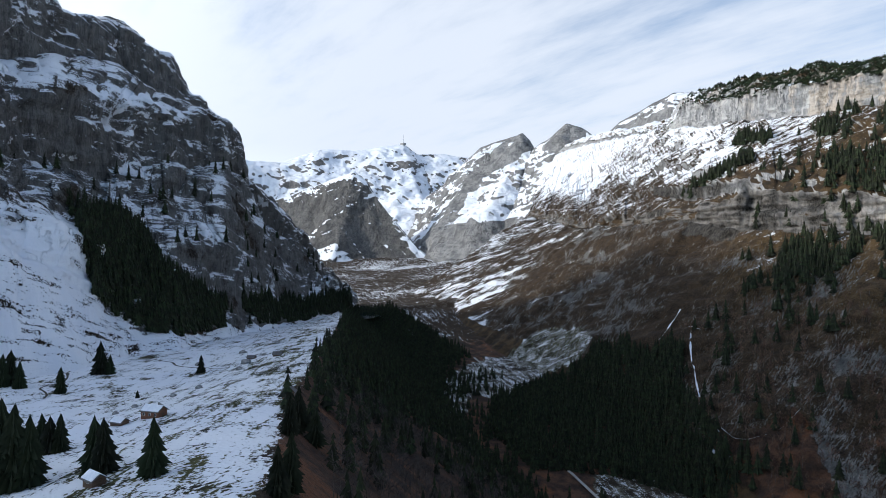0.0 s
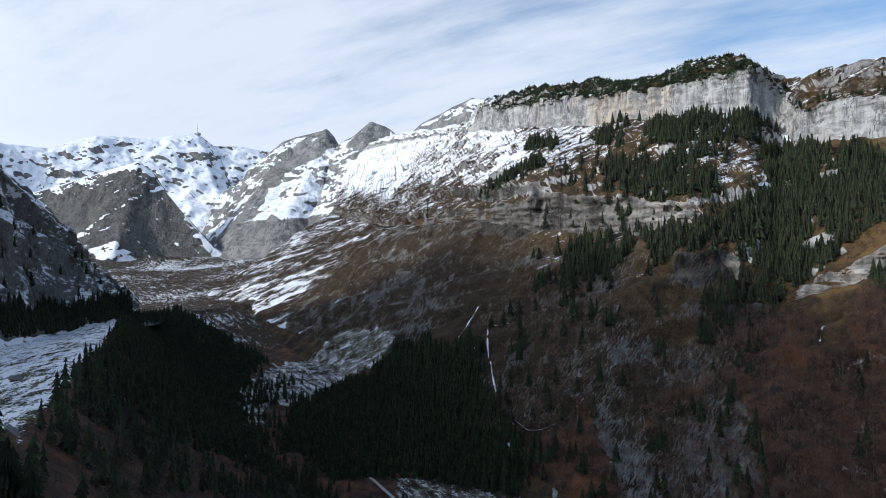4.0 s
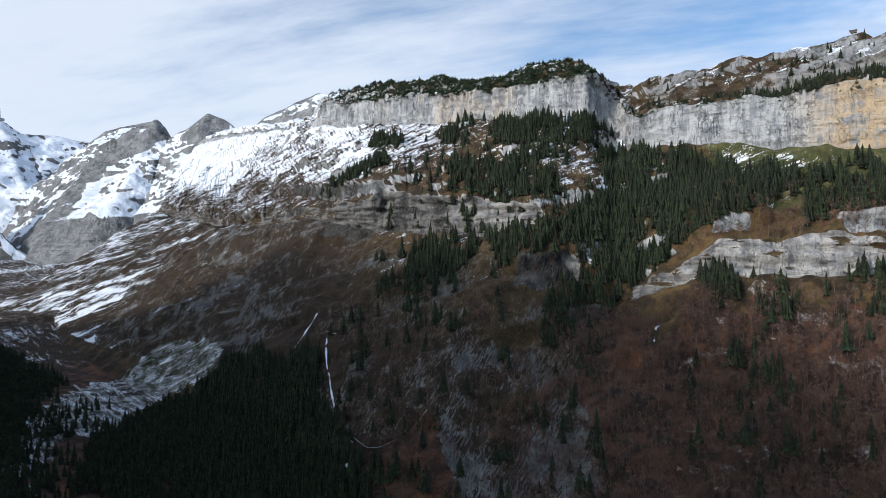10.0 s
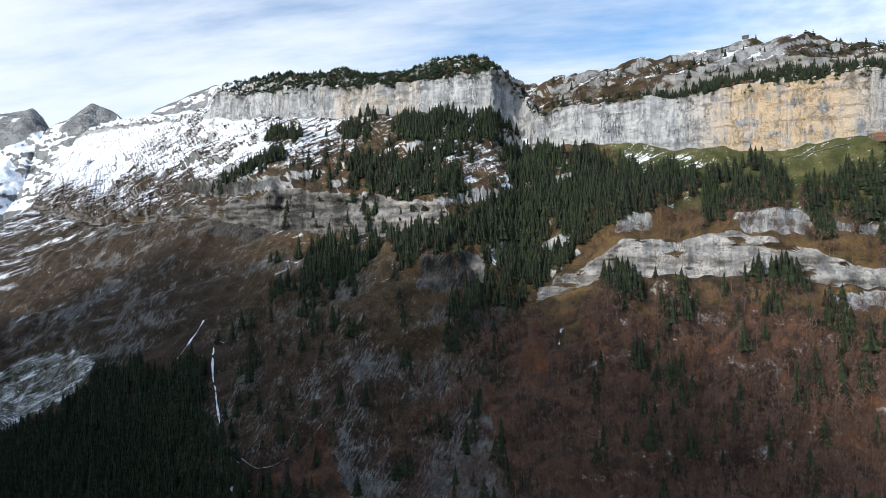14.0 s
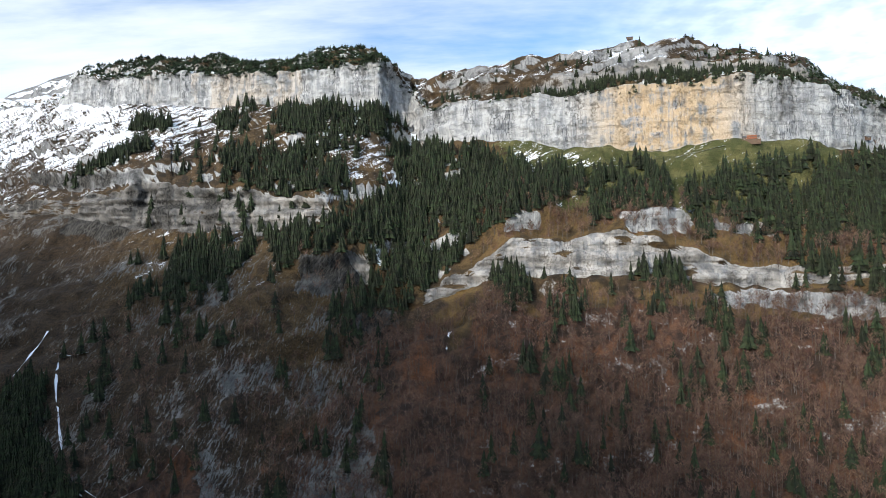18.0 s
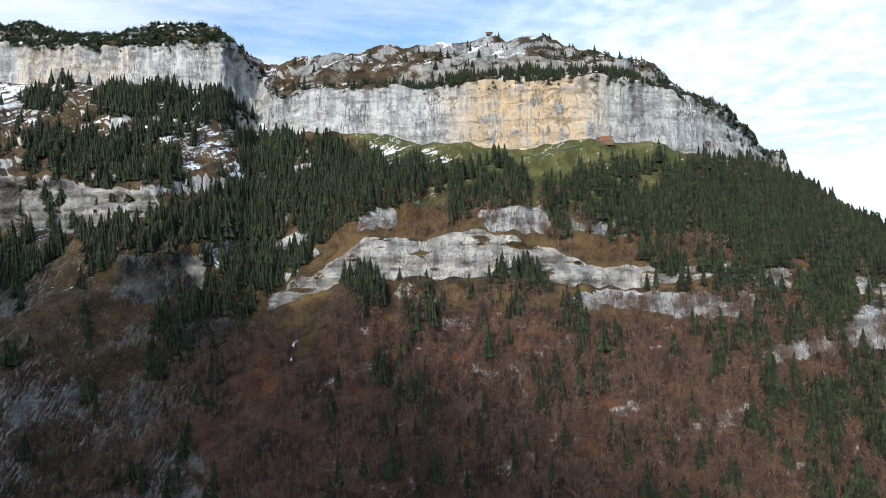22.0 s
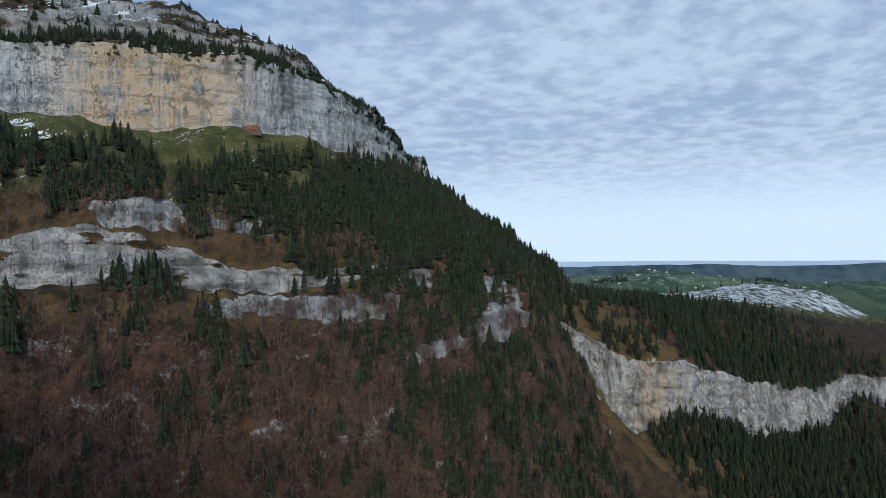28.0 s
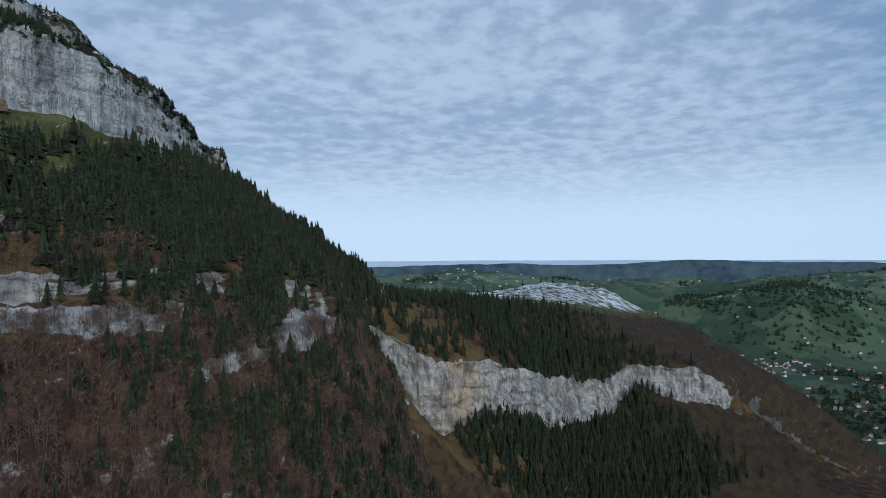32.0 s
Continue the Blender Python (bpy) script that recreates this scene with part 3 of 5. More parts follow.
CLIFF_FOOT = [(-2000, 2320, 900), (-1484, 1935, 830), (-882, 1450, 730), (-816, 1403, 714), (-565, 1268, 677), (-388, 1203, 657), (-265, 1165, 645), (-176, 1138, 636), (-139, 1180, 612), (-100, 1098, 576), (-42, 1058, 567),
              (26, 1029, 564), (95, 1004, 549), (186, 977, 537), (281, 948, 547), (384, 957, 535), (487, 1001, 531), (615, 1099, 530), (680, 1060, 474), (750, 1005, 416), (802, 966, 366), (860, 976, 302)]
BAND_TOP = [(-1500, 1600, 560), (-949, 1240, 486), (-735, 1140, 497), (-637, 1098, 498), (-447, 1025, 507), (-313, 984, 490), (-216, 955, 480), (-143, 913, 392), (-107, 905, 372), (-86, 901, 378), (-41, 892, 397),
            (15, 883, 429), (75, 877, 433), (156, 867, 431), (243, 856, 401), (321, 844, 393), (373, 831, 396), (440, 815, 392), (500, 800, 382), (600, 843, 372), (690, 880, 340), (770, 930, 290)]
BAND_FOOT = [(-1480, 1570, 540), (-931, 1219, 466), (-720, 1118, 474), (-626, 1078, 468), (-439, 1008, 446), (-308, 968, 441), (-213, 938, 451), (-141, 898, 352), (-106, 891, 350), (-85, 887, 362), (-41, 878, 376),
             (14, 869, 389), (72, 863, 387), (151, 854, 393), (237, 843, 380), (313, 832, 379), (365, 819, 381), (430, 803, 374), (487, 789, 352), (585, 828, 335), (680, 866, 312), (760, 915, 265)]
FOOT = [(-1450, 1050, 285), (-1000, 930, 255), (-850, 895, 240), (-780, 880, 232), (-560, 800, 208), (-430, 740, 190), (-330, 690, 160), (-240, 650, 140), (-190, 640, 135), (-150, 635, 130), (-90, 625, 125),
        (-20, 610, 120), (50, 600, 115), (130, 590, 112), (230, 580, 110), (310, 575, 108), (370, 575, 105), (440, 590, 105), (530, 640, 110), (640, 740, 150), (705, 825, 205), (765, 890, 240)]
UNDER = [(x - 30, y - 130, z - 130) for x, y, z in FOOT]

rim_a, top_a = np.array(RIM, float), np.array(CLIFF_TOP, float)
rise_a = np.clip(rim_a[:, 2] - top_a[:, 2], 0, None)
TERRACE = top_a + (rim_a - top_a) * (0.30, 0.30, 0) + np.stack([0 * rise_a, 0 * rise_a, 3 + 0.06 * rise_a], -1)
TIER = top_a + (rim_a - top_a) * (0.36, 0.36, 0) + np.stack([0 * rise_a, 0 * rise_a, 3 + 0.42 * rise_a], -1)
# marks: 0 plateau, 1 summit slope, 10 upper tier, 11 terrace, 2 main cliff, 3 upper slope, 4 band, 5 lower slope, 6 below ground
wall_loft = Loft([RIM_BACK, RIM, TIER, TERRACE, CLIFF_TOP, CLIFF_FOOT, BAND_TOP, BAND_FOOT, FOOT, UNDER], (8, 16, 12, 8, 42, 46, 34, 80, 8), 800, 2,
                 (0, 8, 8, 4, 7, 7, 13, 10, 0), 3, (0, 1, 10, 11, 2, 3, 4, 5, 6))
wall_loft.erode((2, 4, 10), 15.0, 9.5, 1, (4, 10), 1.3, 0.0, 0.6)

# smaller cliffs above and below the long band: x, height of the edge, height of the foot
CRAGS = [
    ((2, 452, 440), (17, 461, 440), (39, 458, 441)),
    ((126, 457, 438), (150, 465, 437), (183, 461, 436), (197, 447, 437)),
    ((208, 446, 435), (245, 444, 436), (284, 446, 434)),
    ((195, 374, 364), (238, 373, 361), (288, 375, 356), (345, 372, 353), (377, 373, 361)),
    ((345, 319, 309), (385, 333, 319), (425, 334, 319), (449, 350, 322), (489, 366, 326), (540, 369, 330), (568, 345, 335)),
    ((462, 385, 371), (486, 389, 368), (511, 386, 370)),
    ((-228, 407, 378), (-193, 417, 369), (-154, 412, 381)),
    ((-171, 345, 331), (-146, 351, 331), (-118, 350, 338)),
    ((-790, 563, 548), (-640, 539, 514), (-490, 541, 520)),
    ((-610, 478, 452), (-545, 492, 436), (-500, 500, 440)),
]


def in_crag(x, y, z, rows):
    """The share of the way down a crag, 0 at its edge and 1 at its foot, its height, and 1 between its ends."""
    p = np.stack([x, y, z], -1)
    xs, top, foot = np.array(rows, float).T
    x = x + 9 * fbm(p, 30, 3, 121)
    z = z + 10 * fbm(p * (1, 1, 0.3), 17, 4, 123, 0.65)
    top, foot = np.interp(x, xs, top), np.interp(x, xs, foot)
    return (top - z) / (top - foot), top - foot, smooth(x, xs[0] - 5, xs[0] + 5) * smooth(x, xs[-1] + 5, xs[-1] - 5)


crag_rock = np.zeros(wall_loft.strip.shape)
crag_push = np.zeros(wall_loft.strip.shape)
crag_fore = np.zeros(wall_loft.strip.shape)          # open ground at the foot of the crags
for rows in CRAGS:
    down, high, ends = in_crag(*(wall_loft.p[..., k] for k in range(3)), rows)
    bulge = np.where(down < 0, smooth(down, -0.9, 0), np.where(down < 1, 1 - 1.6 * down, -0.6 * smooth(down, 2.0, 1.0)))
    crag_push += bulge * ends * 0.30 * high
    crag_fore = np.maximum(crag_fore, ends * smooth(down, -0.15, 0.1) * smooth(down, 1.3 + 22 / high, 1.0 + 14 / high))
    crag_rock = np.maximum(crag_rock, ends * smooth(down, -0.08, 0.04) * smooth(down, 1.12, 0.98))
in_band = np.maximum(crag_rock, wall_loft.strip == 4)
crag_ribs = in_band * (3.0 * fbm(wall_loft.p * (1, 1, 0.15), 12, 3, 125) + 2.6 * fbm(wall_loft.p * (0.12, 0.12, 1), 9, 3, 126) + 1.5 * fbm(wall_loft.p, 6, 2, 127))
wall_loft.p[..., 1] -= crag_push + crag_ribs
wall_loft.p[..., 0] += 0.2 * crag_push


def wall_cover(loft, n):
    x, y, z = (loft.p[..., k] for k in range(3))
    s, f, up = loft.strip, loft.frac, np.abs(n[..., 2])
    q = loft.p
    patch, small = fbm(q, 70, 4, 61), fbm(q, 24, 3, 63)
    tilt = np.stack([x * 0.22, y * 0.22, z - 0.30 * x + 0.16 * y], -1)
    strata = fbm(tilt, 24, 4, 67)
    steep = smooth(up, 0.50, 0.34)
    west = smooth(x, -120, -750)
    summit, tier, terrace, cliff, upper, band, lower = s == 1, s == 10, s == 11, s == 2, s == 3, s == 4, s == 5
    rock = steep * 0.7
    rock = np.where(cliff, 1.0, rock)
    rock = np.where(tier, 0.40 + 0.5 * small + 0.36 * smooth(x, 20, 110) + 0.2 * west, rock)
    gap = np.maximum(smooth(x, -212, -190) * smooth(x, -84, -98), smooth(x, 415, 435))
    rock = np.where(band, 0.80 + 0.2 * patch + 0.5 * fbm(q, 42, 3, 64) + 0.3 * small - 0.25 * smooth(x, -470, -600) - 0.25 * smooth(x, 240, 340) + 0.3 * steep - 1.1 * gap, rock)
    rock = np.where(lower, np.maximum(rock * 0.6, (0.36 + 0.12 * patch + 0.55 * strata + 0.55 * fbm(q * (1, 1, 0.3), 16, 3, 65) + 0.2 * smooth(x, -400, -340) * smooth(x, -60, -120) * smooth(f, 0.25, 0.4)) * smooth(x, -90, -260) + (-0.95 + 1.0 * strata + 0.3 * small) * smooth(x, -120, -60) * smooth(patch, 0.05, 0.3)), rock)
    slab = inside_of(x, z, [(-430, 262), (-395, 300), (-330, 312), (-240, 306), (-170, 272), (-100, 225), (-70, 120), (-440, 120)], 22, 181)
    heap = inside_of(x, z, [(-296, 244), (-330, 218), (-362, 196), (-385, 120), (-190, 120), (-262, 205)], 4, 183)
    rock = np.where(lower & (x > -620) & (x < -40), 0.30 * smooth(x, -60, -150) + 0.25 * patch + 0.35 * strata, rock)
    rock = np.where(lower, np.maximum(rock, slab * (0.40 + 0.5 * patch + 0.4 * small)) - 0.9 * heap, rock)
    rock = np.where(upper & (x > -40) & (x < 420), rock * 0.25, rock)
    tread = fbm(q * (0.25, 0.25, 1.4), 9, 3, 68)
    rock = np.maximum(rock, 0.95 * crag_rock + crag_rock * (0.5 * small + 0.5 * tread))
    rock = rock + np.where(band, 0.8 * tread + 0.25 * small, 0)
    rock = np.where(summit, np.maximum(rock, 0.30 + 0.6 * fbm(q * (0.3, 0.3, 1), 16, 3, 66) + 0.3 * np.exp(-((x - 170) / 60) ** 2)), rock)
    turf = np.where(upper & (x > -30) & (x < 400), smooth(f, 0.80, 0.55) * smooth(x, -30, 60) * smooth(x, 400, 350), 0)
    turf = turf + np.where(upper, 0.25 * smooth(x, -200, 0), 0)
    snow = np.full(x.shape, -0.2)
    snow = np.where(upper, 0.03 + 0.16 * smooth(x, -100, -240) + 0.38 * west + 0.30 * patch * west + 0.05 - 0.24 * smooth(f, 0.45, 1.0), snow)
    snow = np.where(lower, -0.05 + (0.16 + 0.5 * strata) * smooth(x, -580, -700) + 0.26 * smooth(x, -760, -1150) + 0.36 * smooth(x, -620, -480) * smooth(x, -180, -260) * smooth(f, 0.50, 0.15), snow)
    snow = np.where(band, -0.1 + 0.42 * smooth(x, -500, -900), snow)
    snow = np.where(summit | terrace | (tier & (x < 60)), 0.30 - 0.14 * smooth(x, -120, 0) + 0.16 * smooth(up, 0.6, 0.9) + 0.10 * west + 0.35 * smooth(x, -700, -900) + 0.10 * smooth(x, -100, 0) + 0.5 * small, snow)
    snow = np.where(s == 0, 0.75, snow)
    snow = snow + np.where(upper, 0.12 * smooth(x, -950, -1250) * smooth(f, 0.95, 0.5), 0)
    toes = inside_of(x, y, [(-1430, 1080), (-1330, 1130), (-1160, 1120), (-1075, 1090), (-1005, 950), (-970, 905), (-1140, 880), (-1300, 960)], 16, 185)
    snow = snow + np.where(lower, 0.10 * toes * (1 + 3.5 * fbm(np.stack([x - 0.8 * y, 0 * x, 0 * x], -1), 22, 3, 187)), 0)
    snow = snow - 0.4 * steep - 0.35 * crag_rock
    gully = np.exp(-((x + 138 - 0.1 * (y - 1000)) / 8.0) ** 2) * (upper + 0.7 * cliff)
    snow = snow + 0.6 * gully + np.where(upper, 0.24 * smooth(x, -330, -220) * smooth(x, -20, -90), 0)
    rill = np.exp(-((x + 58 - 0.25 * (z - 330) + 6 * small) / 2.6) ** 2) * smooth(z, 298, 312) * smooth(z, 362, 350) * smooth(fbm(q, 7, 2, 76), -0.1, 0.25)
    snow = snow + np.where(lower, 0.95 * rill, 0)
    snow = snow + np.where(upper, 1.0 * np.exp(-((x - 512) / 22) ** 2 - ((y - 917) / 10) ** 2), 0)
    gold_clear = 0.6 * np.exp(-((x + 46 + 14 * patch + 10 * small) / 13) ** 2) * smooth(f, 0.42, 0.15)
    snow = np.where(turf > 0.5, 0.26 + 0.14 * smooth(x, 140, 20) + 0.2 * small, snow)
    litter = np.where(lower, smooth(x, -330, -40) * smooth(f, 0.02, 0.13 + 0.0 * x), 0) + np.where(upper, 0.3 * smooth(x, 300, 420) + 0.42 * smooth(x, -60, 0) * smooth(f, 0.5, 0.62), 0)
    ochre = np.where(cliff, 1.15 * np.exp(-((x - 200) / 85) ** 4) + 0.45 * np.exp(-((x + 420) / 200) ** 2) * (fbm(q * (1, 1, 0.2), 40, 2, 71) > 0.1), 0)
    ochre = ochre + np.where(band | tier, 0.22, 0)
    drips = smooth(fbm(q * (1, 1, 0.05), 8, 3, 73), 0.12, 0.40) * smooth(f, 0.55 + 0.3 * patch, 0.05) * cliff
    drips = drips + 1.2 * np.exp(-((x - 322) / 26) ** 2) * smooth(fbm(q * (1, 1, 0.04), 9, 3, 79), -0.05, 0.2) * smooth(f, 0.85, 0.5) * cliff
    # no hollow here: the cave's shade is a dark stripe in the cliff colour
    cave = np.exp(-((x - 318) / 5) ** 2) * cliff
    # the lower slope west of x -20 has its shade painted in as dark
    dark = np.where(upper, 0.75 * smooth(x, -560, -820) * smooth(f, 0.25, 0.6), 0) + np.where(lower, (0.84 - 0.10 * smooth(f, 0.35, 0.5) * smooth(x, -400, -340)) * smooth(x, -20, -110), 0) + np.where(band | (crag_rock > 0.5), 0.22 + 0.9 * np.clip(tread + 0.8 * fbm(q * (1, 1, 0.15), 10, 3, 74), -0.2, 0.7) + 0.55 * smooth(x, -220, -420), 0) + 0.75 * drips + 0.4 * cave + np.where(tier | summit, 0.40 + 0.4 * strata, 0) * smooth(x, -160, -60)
    gold = np.where(band, 0.2 + 0.28 * smooth(x, -160, -60), 0) + np.where(lower, 1.15 * smooth(f, 0.18, 0.06) * smooth(x, -120, -40) * smooth(fbm(q, 35, 3, 69), -0.15, 0.15), 0) + np.where(upper, 0.22 * smooth(x, -460, -300) + 0.10 * smooth(x, -120, 0) + 0.45 * smooth(f, 0.6, 0.9) * smooth(x, -60, 0), 0) + np.where(tier | terrace | summit, 0.12, 0) + np.where(lower, gold_clear + 0.4 * smooth(x, -560, -420) * smooth(x, -120, -200) * smooth(f, 0.6, 0.2), 0)
    litter = litter - np.where(lower, 1.2 * gold, 0) + np.where(lower, 0.8 * heap, 0)
    scree = inside_of(x, y, TALUS, 14, 131) * (s >= 5) * (s <= 6)
    rock, turf, litter, snow, dark = rock * (1 - scree) + 0.50 * scree, turf + 0.60 * scree, litter * (1 - scree), snow * (1 - scree) + 0.37 * scree, dark * (1 - 0.5 * scree)
    return dict(rock=rock, snow=snow, turf=turf, litter=litter, ochre=ochre, dark=dark, gold=gold, slab=lower * smooth(x, -60, -160))


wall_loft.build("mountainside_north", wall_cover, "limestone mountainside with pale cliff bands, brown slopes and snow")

# ---- the lower spur with its own cliff ----
SPUR_BACK = [(800, 1450, 250), (900, 1500, 250), (1100, 1600, 240), (1400, 1650, 200), (1800, 1600, 150), (2100, 1500, 120), (2200, 1300, 90), (2000, 1000, 60), (1850, 800, 30), (1700, 620, 10), (1620, 520, -20), (1640, 380, -60)]
SPUR_TOP = [(700, 1060, 345), (800, 1080, 360), (950, 1150, 345), (1150, 1200, 318), (1487, 1185, 304), (1740, 1140, 322), (1850, 1000, 306), (1700, 850, 262), (1600, 700, 234), (1540, 580, 184), (1520, 500, 146), (1560, 320, 0)]
SPUR_MID = [(650, 950, 325), (740, 960, 345), (800, 930, 338), (860, 900, 325), (960, 880, 312), (1080, 850, 300), (1190, 820, 288), (1290, 770, 268), (1380, 680, 235), (1420, 590, 190), (1450, 510, 138), (1510, 320, -8)]
SPUR_RIM = [(600, 880, 300), (690, 876, 318), (713, 846, 300), (746, 805, 270), (840, 768, 252), (988, 730, 212), (1090, 710, 191), (1184, 698, 210), (1256, 610, 203), (1318, 565, 163), (1376, 525, 101), (1450, 330, -30)]
SPUR_FOOT = [(600, 866, 275), (690, 866, 290), (709, 834, 228), (738, 792, 180), (834, 754, 184), (982, 714, 134), (1083, 693, 143), (1176, 682, 175), (1246, 594, 143), (1306, 550, 132), (1364, 512, 82), (1435, 322, -36)]
SPUR_LOW = [(600, 790, 150), (690, 780, 190), (710, 740, 150), (740, 680, 110), (830, 620, 80), (960, 570, 50), (1060, 540, 40), (1150, 510, 50), (1210, 460, 40), (1270, 430, 30), (1330, 420, 10), (1430, 350, -50)]
SPUR_BASE = [(590, 600, 20), (680, 600, 20), (720, 560, 20), (760, 500, 10), (850, 450, 0), (950, 400, -10), (1050, 380, -20), (1150, 350, -20), (1230, 330, -20), (1300, 310, -30), (1400, 300, -40), (1450, 260, -80)]
spur_loft = Loft([SPUR_BACK, SPUR_TOP, SPUR_MID, SPUR_RIM, SPUR_FOOT, SPUR_LOW, SPUR_BASE], (10, 46, 20, 40, 34, 16), 620, 2, (0, 0, 4, 12, 14, 0, 0), 5)
spur_loft.erode((3,), 20.0, 6.0, 4)


def spur_cover(loft, n):
    x, y, z = (loft.p[..., k] for k in range(3))
    s, f, up = loft.strip, loft.frac, np.abs(n[..., 2])
    q = loft.p
    rock = np.where(s == 3, 0.95 - 1.3 * smooth(x, 1300, 1355) + 0.6 * fbm(q * (0.5, 0.5, 1), 26, 4, 53), smooth(up, 0.6, 0.42) * 0.7 + np.where(s == 4, 0.8 * fbm(q, 40, 3, 55) * smooth(f, 0.4, 0.0), 0))
    hill = np.exp(-(((x - 1600) / 400) ** 2 + ((y - 1050) / 240) ** 2))
    snow = np.where(s == 1, 0.50 * smooth(hill, 0.28, 0.50), -0.3) + np.where((s <= 1) & (x < 1000), 0.5 * smooth(y, 960, 1060), 0)
    turf = np.where(s == 1, smooth(hill, 0.15, 0.4), 0)
    litter = np.where(np.isin(s, (2, 4, 5)), 0.8 - 0.8 * smooth(x, 900, 780) - 0.7 * smooth(x, 900, 1050), np.where(s == 1, 0.2 * (1 - turf), 0.3))
    ochre = np.where(s == 3, 0.9 * np.exp(-((x - 775) / 30) ** 2) + 0.2, 0)
    # wooded ground east of x 900 is darkened in its colour, as if shaded
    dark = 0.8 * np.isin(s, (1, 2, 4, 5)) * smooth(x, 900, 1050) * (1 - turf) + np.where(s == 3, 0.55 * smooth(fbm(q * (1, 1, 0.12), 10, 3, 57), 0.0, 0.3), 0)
    return dict(rock=rock, snow=snow, turf=turf, litter=litter, ochre=ochre, dark=dark, gold=np.where(s == 3, 0.6, 0.15) + 0.6 * np.isin(s, (2, 4)) * smooth(x, 960, 800))


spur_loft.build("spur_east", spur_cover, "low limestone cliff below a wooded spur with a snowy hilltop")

# ---- the shaded mountain across the alp ----
# first two stations are unseen, added and raised to cast shade across the valley
SOUTH_FOOT = [(-420, -600, 470), (-520, -250, 430), (-600, 0, 406), (-648, 55, 399), (-673, 100, 384), (-703, 154, 338), (-710, 189, 318), (-709, 210, 311), (-743, 237, 307), (-831, 319, 302), (-841, 333, 301), (-892, 382, 297), (-975, 465, 289), (-1100, 594, 284), (-1268, 763, 278)]
SOUTH_CLIFF_FOOT = [(-560, -640, 570), (-680, -270, 520), (-760, -1, 480), (-847, 70, 490), (-891, 130, 501), (-939, 202, 512), (-982, 257, 522), (-1008, 294, 528), (-1025, 322, 533), (-1066, 404, 540), (-1085, 425, 537), (-1105, 469, 484), (-1157, 548, 437), (-1277, 687, 356), (-1354, 814, 298)]
SOUTH_CLIFF_RIM = [(-575, -645, 660), (-695, -275, 610), (-775, -2, 545), (-867, 71, 562), (-906, 130, 595), (-958, 204, 599), (-1002, 260, 607), (-1028, 298, 613), (-1040, 326, 610), (-1076, 406, 613), (-1090, 426, 551), (-1114, 472, 521), (-1166, 552, 470), (-1286, 692, 371), (-1359, 816, 303)]
SOUTH_LEDGE = [(-610, -680, 720), (-750, -290, 700), (-880, -3, 606), (-997, 80, 637), (-1039, 149, 668), (-1096, 233, 671), (-1113, 289, 658), (-1114, 323, 650), (-1117, 349, 645), (-1160, 438, 634), (-1169, 457, 564), (-1188, 503, 532), (-1220, 578, 477), (-1312, 706, 373), (-1363, 819, 304)]
SOUTH_UPPER_RIM = [(-630, -690, 800), (-765, -300, 830), (-900, -6, 740), (-1017, 80, 760), (-1069, 152, 740), (-1125, 238, 751), (-1128, 291, 738), (-1134, 327, 730), (-1131, 353, 670), (-1170, 441, 640), (-1178, 461, 567), (-1197, 507, 534), (-1229, 582, 479), (-1321, 711, 374), (-1371, 824, 304)]
SOUTH_SUMMIT = [(-700, -740, 835), (-830, -320, 910), (-1000, -7, 850), (-1097, 85, 828), (-1139, 161, 767), (-1203, 254, 792), (-1181, 305, 757), (-1182, 341, 754), (-1174, 367, 685), (-1198, 452, 648), (-1201, 470, 571), (-1225, 519, 538), (-1256, 595, 482), (-1339, 720, 374), (-1380, 829, 303)]
south_lines = [SOUTH_FOOT, SOUTH_CLIFF_FOOT, SOUTH_CLIFF_RIM, SOUTH_LEDGE, SOUTH_UPPER_RIM, SOUTH_SUMMIT]
south_back = [(x - 350, y - 120, max(z - 260, 120)) for x, y, z in south_lines[5]]
south_foot = [(x + 130, y + 20, z - 170) for x, y, z in south_lines[0]]
south_loft = Loft([south_back] + south_lines[::-1] + [south_foot], (8, 14, 26, 22, 30, 60, 8), 520, 2, (0, 6, 14, 22, 22, 20, 10, 0), 9)
south_loft.erode((2, 4), 20.0, 9.0, 12, (), 0.9, 34.0)


def south_cover(loft, n):
    s, f, up = loft.strip, loft.frac, np.abs(n[..., 2])
    x, y, z = (loft.p[..., k] for k in range(3))
    lying = smooth(up, 0.42, 0.66)
    patch = fbm(loft.p, 55, 4, 19)
    snow = 0.20 + 0.42 * lying + 0.60 * patch
    snow = np.where(np.isin(s, (1, 3)), snow + 0.08, snow)
    snow = np.where(s == 5, 0.24 + 0.30 * lying + 0.5 * patch + 0.40 * smooth(f, 0.35, 0.8) * smooth(y, 190, 110), snow)
    snow = np.where(s == 6, 0.66 + 0.15 * patch, np.where(s == 0, 0.7, snow))
    # the even dark value adds the mountain's shade to its rock colour
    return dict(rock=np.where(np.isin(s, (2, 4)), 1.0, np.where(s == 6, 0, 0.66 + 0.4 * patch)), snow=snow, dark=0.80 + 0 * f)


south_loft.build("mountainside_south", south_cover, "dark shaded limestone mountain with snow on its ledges")


